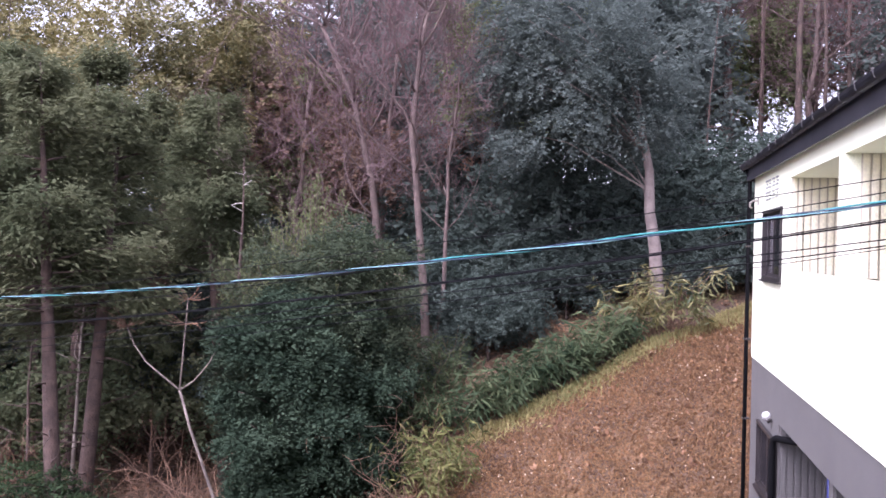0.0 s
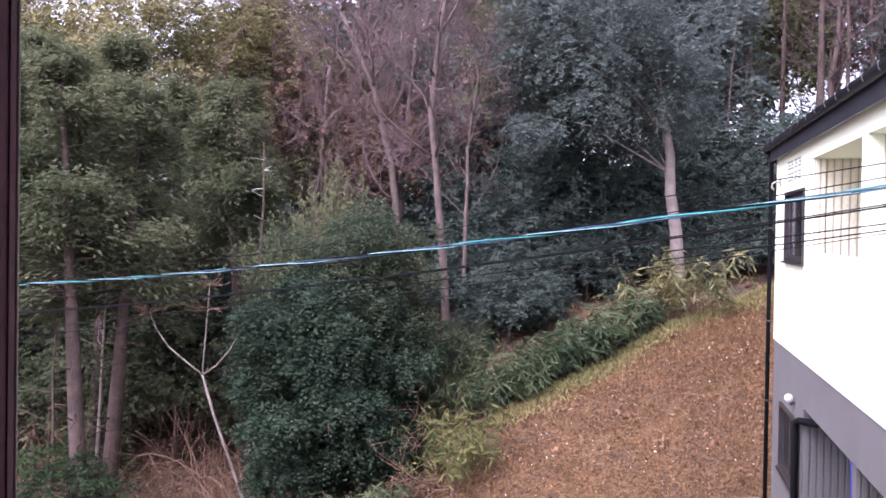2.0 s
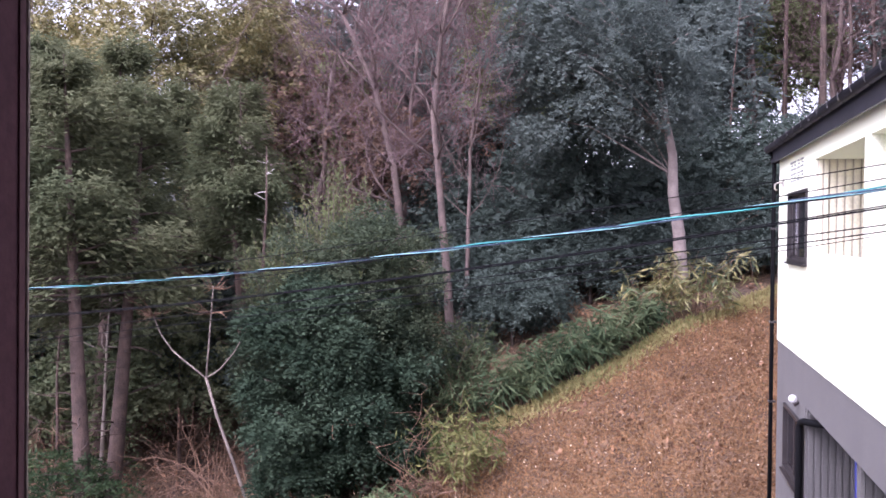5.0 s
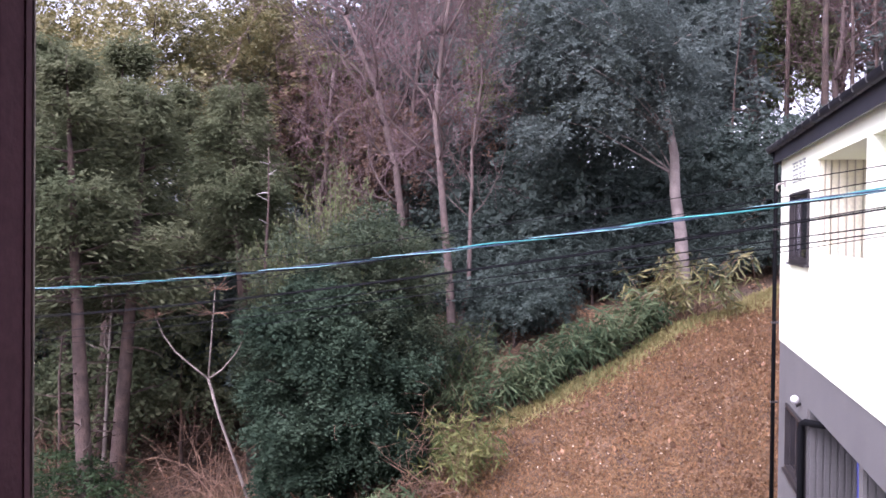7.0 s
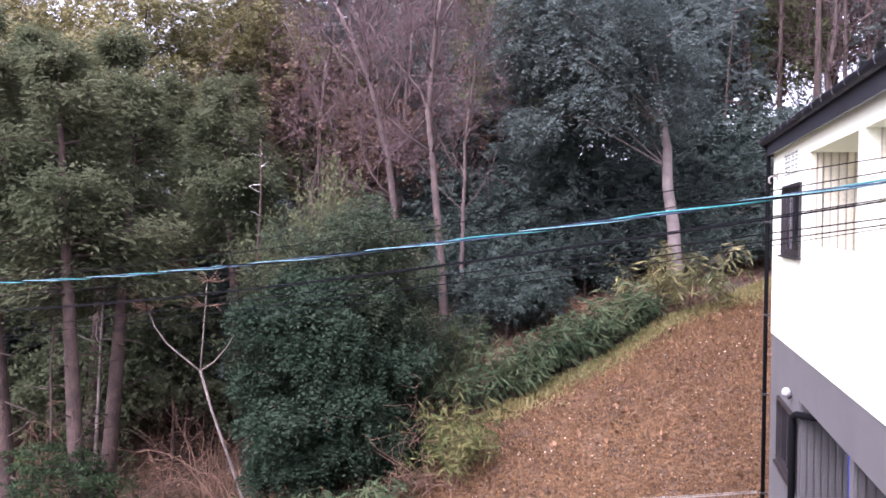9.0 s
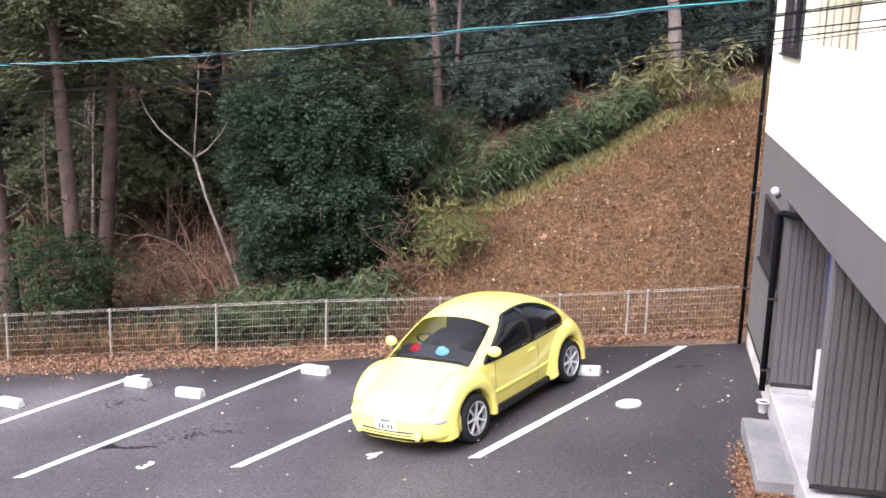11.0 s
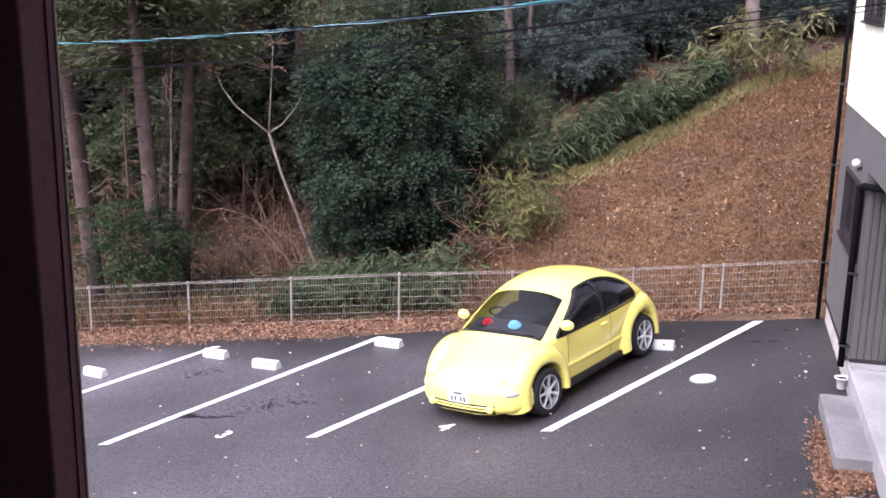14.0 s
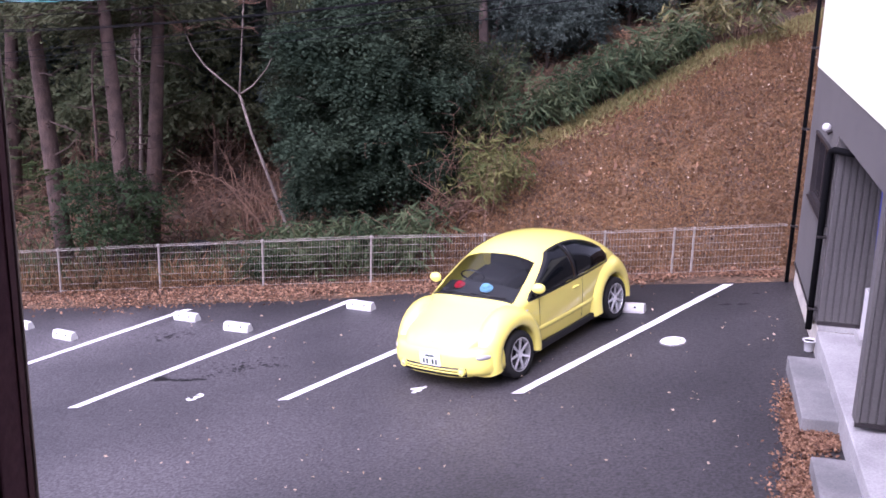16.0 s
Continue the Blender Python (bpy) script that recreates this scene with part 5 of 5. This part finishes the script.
hang = stand(broadleaf("green conifer undergrowth between the trunks", 4.6, 1.8, 2.0, 0.4, 9000, 0.15, LEAF_CEDAR, CEDAR_BARK, 0.06, (0, 0), 55, group="conifer undergrowth", clump=0.17, droop=0.35), -13.2, 24.6)
for x, y, a, k in ((-11.2, 24.4, 130, 0.95), (-15.4, 25.2, 220, 1.1), (-17.0, 24.2, 20, 1.0)):
    again(hang, x, y, a, k)

# conifers with bare lower trunks
ced = stand(cedar("tall conifer with a bare brown trunk and dead snags", 9.9, 5.1, 2.1, 24000, LEAF_CEDAR, 0.165, (-0.6, 0.1), "conifers of the wood"), -10.5, 18.75)
ced2 = stand(cedar("tall dense green conifer", 9.3, 4.7, 2.0, 23000, LEAF_CEDAR, 0.165, (0.65, 0.2), "conifers of the wood"), -10.71, 20.0)
for x, y, a, k in ((-14.3, 24.6, 80, 1.12), (-16.2, 23.2, 200, 1.12), (-15.5, 27.0, 320, 1.06), (-18.3, 25.4, 20, 1.06), (-12.2, 19.1, 40, 1.1), (-12.9, 23.4, 250, 1.12)):
    again(ced, x, y, a, k)
for x, y, a, k in ((-10.2, 26.5, 120, 1.0), (-12.6, 28.5, 240, 1.0), (-17.2, 28.3, 310, 1.05), (-9.3, 24.4, 200, 1.0)):
    again(ced2, x, y, a, k)

# thin poles of conifers without needles

def pole_tree(label, x, y, h, r, lean, m, snag=8, group="bare poles", pale=False):
    ob = thing("tree", label=label, category="tree", group=group)
    t, t2 = Tubes(), Tubes()
    n = 6
    t.add([Vector((lean * i / n + 0.03 * rng.normal(), 0, h * i / n)) for i in range(n + 1)], tapered(r, r * 0.08, n), 8)
    for _ in range(snag):
        z = rng.uniform(0.74 if pale else 0.35, 1.0) * h
        a = rng.uniform(0, 2 * math.pi)
        pts, _d = wander((lean * z / h, 0, z), (math.cos(a), math.sin(a), rng.uniform(-0.1, 0.6)), rng.uniform(0.22, 0.5) if pale else rng.uniform(0.4, 1.3), 4, 0.18)
        (t2 if pale else t).add(pts, tapered(0.015 if pale else 0.02, 0.006, 4), 4)
    if pale:
        tagged(t2.done("snag", DEADWOOD, ob, "bleached broken snags"), kind="stuff")
    t.done("trunk", m, ob)
    stand(ob, x, y)


pole_tree("thin bare pale pole of a dead conifer", -12.35, 22.6, 7.4, 0.07, 0.35, PALE_BARK, 16)
pole_tree("thin bare brown pole of a dead conifer", -13.2, 22.2, 6.6, 0.06, 0.1, CEDAR_BARK, 10)
pole_tree("dead conifer with broken white snags", -8.22, 22.2, 7.75, 0.115, 0.05, CEDAR_BARK, 7, pale=True)
for x, y, h, r in ((3.4, 37, 15, 0.13), (4.6, 38, 15, 0.10), (5.5, 36, 15, 0.19), (6.5, 36, 14, 0.12), (4.0, 40, 15, 0.12), (7.4, 37, 15, 0.15), (5.0, 41, 15, 0.1), (2.6, 38.5, 14, 0.12), (6.0, 40, 15, 0.10), (8.2, 40, 15, 0.12), (4.3, 35.5, 14, 0.07)):
    pole_tree("slender bare trunk in the thin wood", x, y, h, r, rng.normal() * 0.3, BARK if r > 0.11 else CEDAR_BARK, 14, "slender trunks")
for x, y, h, r in ((0.4, 33, 9, 0.07), (-2.7, 33, 9, 0.09), (-7.8, 28.5, 8, 0.07), (-9.0, 29.5, 9, 0.08), (-3.4, 30.6, 7, 0.05), (-4.7, 33.6, 9, 0.08), (2.2, 32, 8, 0.06), (-0.8, 33.8, 9, 0.07), (-14.6, 25.5, 8, 0.08), (-16.8, 26.2, 9, 0.09)):
    pole_tree("slender trunk in the dark wood", x, y, h, r, rng.normal() * 0.3, CEDAR_BARK, 10, "slender trunks")

# trees that keep russet leaves
rus = stand(broadleaf("tree with withered russet leaves", 8.2, 1.5, 2.6, 3.0, 8000, 0.14, LEAF_BROWN, BARK, 0.1, (0.2, 0), 60, group="russet trees", clump=0.26), -8.4, 32.0)
for x, y, a, k in ((-3.9, 33.4, 200, 1.0), (4.6, 45.0, 20, 1.7), (7.6, 44.0, 130, 1.7), (10.6, 45.0, 220, 1.8), (1.8, 44.0, 260, 1.7), (-10.5, 43.0, 40, 1.6), (-7.6, 44.0, 160, 1.6), (-4.6, 44.0, 270, 1.6), (-10.6, 34.0, 300, 1.2), (-13.5, 26.8, 70, 0.7)):
    again(rus, x, y, a, k)

# leafless trees
b1 = stand(bare_tree("leafless tree with a pale leaning trunk and purple twigs", 11.4, 0.15, (0, 0.2), 0.9, 6, m=BARK2, group="leafless trees", kids=3, fork=0.5, line=[(0, 0), (-0.55, 4.9), (-1.18, 7.2), (-2.15, 9.4)], drift=(-0.35, 0)), -5.9, 27.0)
b2 = stand(bare_tree("leafless tree with a twin trunk and purple twigs", 11.0, 0.125, (0, 0.1), 0.7, 6, m=BARK2, group="leafless trees", fork=0.62, line=[(0, 0), (-0.13, 1.5), (-0.24, 3.0), (-0.38, 4.5), (-0.55, 6.0), (-0.43, 7.4), (-0.23, 8.8)]), -4.47, 24.95, 0, 0.25)
stand(bare_tree("slim leafless tree beside the twin trunk", 9.0, 0.07, (0.45, 0.1), 0.6, 5, m=BARK2, group="leafless trees", fork=0.5), -4.4, 25.25)
b3 = stand(bare_tree("leafless tree with purple twigs deep in the wood", 11.5, 0.14, (0.5, 0.1), 0.75, 5, m=BARK2, group="leafless trees", fork=0.4, kids=3), -10.2, 31.8)
for x, y, a, k in ((-8.6, 33.0, 100, 1.1), (-6.2, 35.0, 300, 1.2), (7.0, 41.0, 160, 1.2), (3.6, 37.5, 90, 1.1), (5.9, 37.2, 310, 1.1), (4.2, 42.0, 200, 1.3), (8.4, 42.0, 280, 1.3), (-7.4, 31.6, 20, 1.0)):
    again(b3, x, y, a, k)

# forked sapling near the fence


def sapling():
    ob = thing("tree", label="thin bare sapling forking into three grey stems", category="tree")
    t, f = Tubes(), Tubes()
    t.add([(0.20, 0, -0.52), (0, 0, 0), (-0.36, 0, 0.95), (-0.75, 0, 1.95), (-1.00, 0, 2.75)], [0.040, 0.038, 0.034, 0.030, 0.028], 8)
    t.add([(-1.00, 0, 2.75), (-1.35, 0, 3.00), (-1.75, 0, 3.30), (-2.02, 0, 3.65), (-2.18, 0, 4.02)], [0.022, 0.020, 0.017, 0.014, 0.009], 6)
    t.add([(-1.00, 0, 2.75), (-0.95, 0, 3.4), (-0.90, 0, 4.1), (-0.86, 0, 4.65)], [0.022, 0.018, 0.014, 0.008], 6)
    t.add([(-1.00, 0, 2.75), (-0.70, 0, 2.95), (-0.40, 0, 3.30), (-0.15, 0, 3.75), (-0.08, 0, 4.05)], [0.020, 0.017, 0.013, 0.009, 0.005], 5)
    for c, n, k in (((-2.18, 0, 4.02), 26, 0.55), ((-0.86, 0, 4.6), 14, 0.45), ((-0.90, 0, 4.1), 12, 0.5)):
        for _ in range(n):
            pts, _d = wander(c, (rng.normal(), rng.normal() * 0.6, rng.uniform(-0.1, 0.5)), k * rng.uniform(0.5, 1.2), 4, 0.2)
            f.add(pts, tapered(0.010, 0.005, 4), 3)
    t.done("trunk", PALE_BARK, ob)
    tagged(f.done("twig_spray", TAN_TWIG, ob), kind="stuff")
    ob.location, ob.scale = (-7.40, 19.4, -0.59), (0.947, 0.947, 0.947)


sapling()
# ---- undergrowth ----


def blades(name, n, where, size, width, m, label, category, up=0.8, spread=0.7):
    """Many grass or bamboo blades: where(i) gives a ground place; up is how steeply they stand."""
    xy = np.array([where() for _ in range(n)])
    z = np.array([land_z(x, y) for x, y in xy])
    p = np.column_stack([xy, z + 0.0])
    w = unit(rng.normal(size=(n, 3)) * spread + np.array([0, 0, up]))
    ob = leaf_mesh(name, p, w, size, width, m)
    tagged(ob, label, category, kind="stuff")
    return ob


def edge_x(y):
    """Where the mown bank meets the bamboo grass."""
    return float(np.interp(y, (17.4, 19.2, 20.0, 21.5, 22.0, 22.6, 23.65, 24.65, 25.3, 26.2, 28), (-5.0, -4.2, -3.7, -3.15, -2.35, -1.6, -0.5, 0.7, 1.9, 2.95, 6.0)))


def bank_place():
    while True:
        y = 17.5 + 10.3 * rng.random() ** 1.1
        x = edge_x(y) - 0.1 + rng.random() * (6.5 - edge_x(y))
        if x < 4.4:
            return x, y


def rim_place():
    y = rng.uniform(21.4, 27.2)
    return edge_x(y) + abs(rng.normal()) * 0.42 - 0.1, y


blades("dry_grass", 95000, bank_place, 0.085, 0.17, DRY_GRASS, "short dry brown grass covering the bank", "grass", 0.35, 0.9)
blades("straw_grass", 9000, rim_place, 0.16, 0.12, PALE_GRASS, "straw and green grass along the bank's upper rim", "grass", 0.6, 0.7)
blades("bank_litter", 30000, bank_place, 0.062, 0.55, BANK_LITTER, "brown fallen leaves among the bank's dry grass", "leaves", 0.2, 0.7)
blades("bank_leaves", 1700, bank_place, 0.055, 0.6, PALE_LITTER, "pale fallen leaves scattered on the grassy bank", "leaves", 0.15, 0.6)


def bamboo(name, n, where, height, m, label, group="", size=0.30):
    """Dwarf bamboo: arching stems, each with a fan of long drooping leaves."""
    ps, ws = [], []
    t = Tubes()
    for _ in range(n):
        x, y = where()
        z = land_z(x, y)
        h = height * rng.uniform(0.45, 1.1)
        d = rng.normal(size=2) * 0.28
        top = np.array([x + d[0] * h, y + d[1] * h - 0.15 * h, z + h])
        t.add([(x, y, z - 0.03), (x + d[0] * h * 0.3, y + d[1] * h * 0.3, z + h * 0.6), tuple(top)], [0.007, 0.006, 0.003], 3)
        k = 20
        u = rng.uniform(0.25, 1.0, (k, 1)) ** 0.6
        q = np.array([x, y, z]) * (1 - u) + top * u + rng.normal(size=(k, 3)) * 0.06
        a = rng.uniform(0, 2 * math.pi, k)
        ps.append(q)
        ws.append(unit(np.column_stack([np.cos(a), np.sin(a) - 0.3, rng.uniform(-1.5, 0.4, k)])))
    ob = thing(name, label=label, category="bamboo grass", group=group, kind="stuff")
    t.done("stem", TAN_TWIG, ob)
    leaf_mesh("leaves", np.concatenate(ps), np.concatenate(ws), size, 0.13, m, ob)


def sasa_place():
    while True:
        y = rng.uniform(21.6, 24.7)
        x = edge_x(y) - 0.25 - abs(rng.normal()) * 0.34
        if noise.noise(Vector((x * 1.3, y * 1.3, 7))) > -0.22 + 0.5 * rng.normal() * 0.3:
            return x, y


bamboo("bamboo_grass", 300, sasa_place, 0.95, SASA, "green dwarf bamboo growing along the bank's rim")
bamboo("yellow_bamboo", 44, lambda: (0.85 + rng.normal() * 0.6, 25.0 + rng.normal() * 0.2), 1.5, SASA_DRY, "yellowing bamboo clump on the bank's rim", "yellow bamboo", 0.31)
bamboo("bamboo_grass", 90, lambda: (rng.uniform(-4.6, -3.4), rng.uniform(21.6, 24.2)), 1.2, SASA, "tall dark bamboo grass beside the large bush", "", 0.26)
bamboo("yellow_bamboo", 70, lambda: (-3.45 + rng.normal() * 0.33, 19.9 + rng.normal() * 0.4), 1.15, SASA_OLIVE, "yellowing bamboo clump at the bank's foot", "yellow bamboo", 0.24)
bamboo("bamboo_grass", 150, lambda: (rng.uniform(-7.6, -4.2), rng.uniform(17.7, 18.8)), 0.8, SASA, "green dwarf bamboo growing along the fence", "", 0.30)
bamboo("bamboo_grass", 260, lambda: (rng.uniform(-9, 3.5), rng.uniform(27, 31)), 1.0, SASA, "green dwarf bamboo under the trees")


def ferns(n, where, label):
    ps, ws = [], []
    for _ in range(n):
        x, y = where()
        c = np.array([x, y, land_z(x, y) + rng.uniform(0.5, 2.1)])
        a = rng.uniform(0, 2 * math.pi)
        d = np.array([math.cos(a), math.sin(a), 0.1])
        u = rng.uniform(0, 0.7, (60, 1))
        s = np.where(rng.random((60, 1)) < 0.5, 1, -1) * np.array([-d[1], d[0], -0.1])
        ps.append(c + d * u - np.array([0, 0, 0.35]) * u ** 2)
        ws.append(unit(s + d * 0.5 + rng.normal(size=(60, 3)) * 0.15))
    ob = leaf_mesh("fern", np.concatenate(ps), np.concatenate(ws), 0.12, 0.3, FERN)
    tagged(ob, label, "fern", kind="stuff")


stand(broadleaf("young dark green evergreen before the conifer trunks", 2.35, 0.9, 0.9, 0.45, 5200, 0.095, LEAF_YOUNG, BARK, 0.03, (0, 0), 40, name="shrub", clump=0.14, droop=0.15, width=0.42, flat=0.28), -10.65, 18.3)
ferns(30, lambda: (-10.75 + rng.normal() * 0.5, 18.95 + rng.normal() * 0.2), "bright green fronds before the conifer trunks")
ferns(70, lambda: (rng.uniform(-16, -12), 21.5 + rng.normal() * 0.8), "green fronds under the conifers")


def brambles(n, where, r, label):
    t = Tubes()
    for _ in range(n):
        x, y = where()
        a = rng.uniform(0, 2 * math.pi)
        p = (x, y, land_z(x, y) + rng.uniform(0, 0.9))
        pts, _d = wander(p, (math.cos(a), math.sin(a) * 0.7, rng.uniform(0.1, 1.5)), rng.uniform(0.8, 2.2), 6, 0.22, -0.06)
        t.add(pts, tapered(r * rng.uniform(0.7, 1.6), 0.004, 6), 3)
        for q in pts[2:]:
            p2, _d = wander(q, Vector(rng.normal(size=3)) + Vector((0, 0, 0.4)), rng.uniform(0.2, 0.7), 3, 0.25)
            t.add(p2, tapered(0.006, 0.003, 3), 3)
    ob = t.done("brambles", TAN_TWIG)
    tagged(ob, label, "brambles", kind="stuff")




def thorn_shrub(label, x, y, stems, reach, high, lean):
    """A leafless shrub: long arching branches fanning out from one foot, with side twigs."""
    ob = thing("shrub", label=label, category="shrub", group="withered shrubs")
    t = Tubes()
    for _ in range(stems):
        a = rng.uniform(-1, 1)
        end = np.array([lean + reach * a, rng.normal() * 0.5, high * rng.uniform(0.35, 1.0) * (1.1 - 0.5 * abs(a))])
        foot = np.array([rng.normal() * 0.12, rng.normal() * 0.12, 0.0])
        us = np.linspace(0, 1, 8)
        pts = [Vector(foot + end * u + np.array([0, 0, high * 0.3 * math.sin(math.pi * u)]) + rng.normal(size=3) * 0.03 * (u > 0)) for u in us]
        t.add(pts, tapered(0.022 * rng.uniform(0.6, 1.2), 0.005, 7), 4)
        for q in pts[2:]:
            for _k in range(1):
                p2, _d = wander(q, Vector(rng.normal(size=3)) + Vector((a * 0.6, -0.2, 0.5)), rng.uniform(0.3, 1.0), 4, 0.2)
                t.add(p2, tapered(0.009, 0.003, 4), 3)
    t.done("branch", TAN_TWIG, ob)
    stand(ob, x, y, 0, 0.02)


thorn_shrub("withered tan shrub with long arching branches behind the fence", -7.45, 19.2, 11, 1.4, 1.9, -1.1)
thorn_shrub("withered tan shrub leaning among the trunks", -8.5, 20.3, 8, 1.2, 2.1, -0.4)
thorn_shrub("withered shrub with pale arching stems by the conifers", -12.6, 20.4, 14, 1.2, 3.0, -0.3)
thorn_shrub("low withered shrub at the bank's foot", -4.1, 19.1, 6, 0.8, 0.8, 0.2)
brambles(22, lambda: (-8.9 + rng.normal() * 0.9, 20.2 + rng.normal() * 0.5), 0.010, "tangle of withered brown brambles behind the fence")
brambles(80, lambda: (rng.uniform(-16, -9.5), rng.uniform(19.6, 24)), 0.011, "withered brown scrub between the trunks")
brambles(14, lambda: (-4.2 + rng.normal() * 0.5, 19.4 + rng.normal() * 0.4), 0.009, "withered twigs beside the dark bush")
brambles(160, lambda: (rng.uniform(-10, 2), rng.uniform(27.5, 32)), 0.011, "withered scrub under the trees")
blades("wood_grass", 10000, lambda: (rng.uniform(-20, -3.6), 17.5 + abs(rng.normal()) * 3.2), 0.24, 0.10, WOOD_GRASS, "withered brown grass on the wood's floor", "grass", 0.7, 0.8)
blades("straw_weeds", 3200, lambda: (rng.uniform(-19, -7.8), 17.35 + abs(rng.normal()) * 0.7), 0.42, 0.05, DRY_GRASS, "tall dry straw standing behind the fence", "grass", 0.8, 0.6)
blades("wood_weeds", 4200, lambda: (rng.uniform(-20, -4.2), 17.6 + abs(rng.normal()) * 1.6), 0.36, 0.09, SASA, "green weeds among the withered grass", "grass", 0.7, 0.8)
blades("withered_leaves", 9000, lambda: (rng.uniform(-20, 4), rng.uniform(20, 38)), 0.12, 0.6, LITTER, "brown fallen leaves on the wood's floor", "leaves", 0.15, 0.6)


def litter(name, n, where, m, size, label, lift=0.015):
    xy = np.array([where() for _ in range(n)])
    p = np.column_stack([xy, [(lot_z(x) if y < 17.7 else land_z(x, y)) + lift + rng.random() * 0.03 for x, y in xy]])
    w = unit(rng.normal(size=(n, 3)) * np.array([1, 1, 0.25]))
    ob = leaf_mesh(name, p, w, size, 0.62, m, fold=0.5)
    tagged(ob, label, "leaves", kind="stuff")


def strip_place():
    x = rng.uniform(-19, 1.9)
    wide = 0.55 + 0.25 * smooth01(-5, -9, x) - 0.3 * smooth01(-1, 1, x)
    return x, 17.12 - 0.15 * smooth01(-1, -8, x) + rng.normal() * 0.27 * wide / 0.55 + 0.1 * math.sin(x * 2.2)


litter("leaf_strip", 16500, strip_place, LITTER, 0.052, "band of brown fallen leaves along the fence")


def pile_place():
    while True:
        k = rng.random()
        if k < 0.42:
            x, y = 1.66 + rng.normal() * 0.10, 11.35 + rng.normal() * 0.42
        elif k < 0.58:
            x, y = rng.uniform(1.45, 2.0), 10.72 + rng.normal() * 0.10
        else:
            x, y = 1.60 + rng.normal() * 0.14, 9.55 + rng.normal() * 0.50
        if x < 2.0 and not (x > 1.63 and (10.98 < y < 12.86 or y < 10.06)):
            return x, y


litter("leaf_pile", 5600, pile_place, LITTER, 0.043, "drift of brown fallen leaves against the concrete steps")
litter("stray_leaves", 210, lambda: (1.7 - 9.5 * rng.random() ** 1.7, rng.uniform(8.6, 16.2)), PALE_LITTER, 0.042, "stray pale leaves on the asphalt", 0.006)

bag = new("bin_bag")
tagged(bag, "black plastic sack lying behind the fence", "sack")
bm = bmesh.new()
bmesh.ops.create_icosphere(bm, subdivisions=3, radius=1)
for v in bm.verts:
    v.co *= 1 + 0.22 * noise.noise(v.co * 2.1)
    v.co = Vector((v.co.x * 0.24, v.co.y * 0.18, v.co.z * 0.13 + 0.09))
part("sack", bm, BLACK_TRIM, bag, smooth=True)
bag.location = (-9.36, 19.5, land_z(-9.36, 19.5) + 0.12)
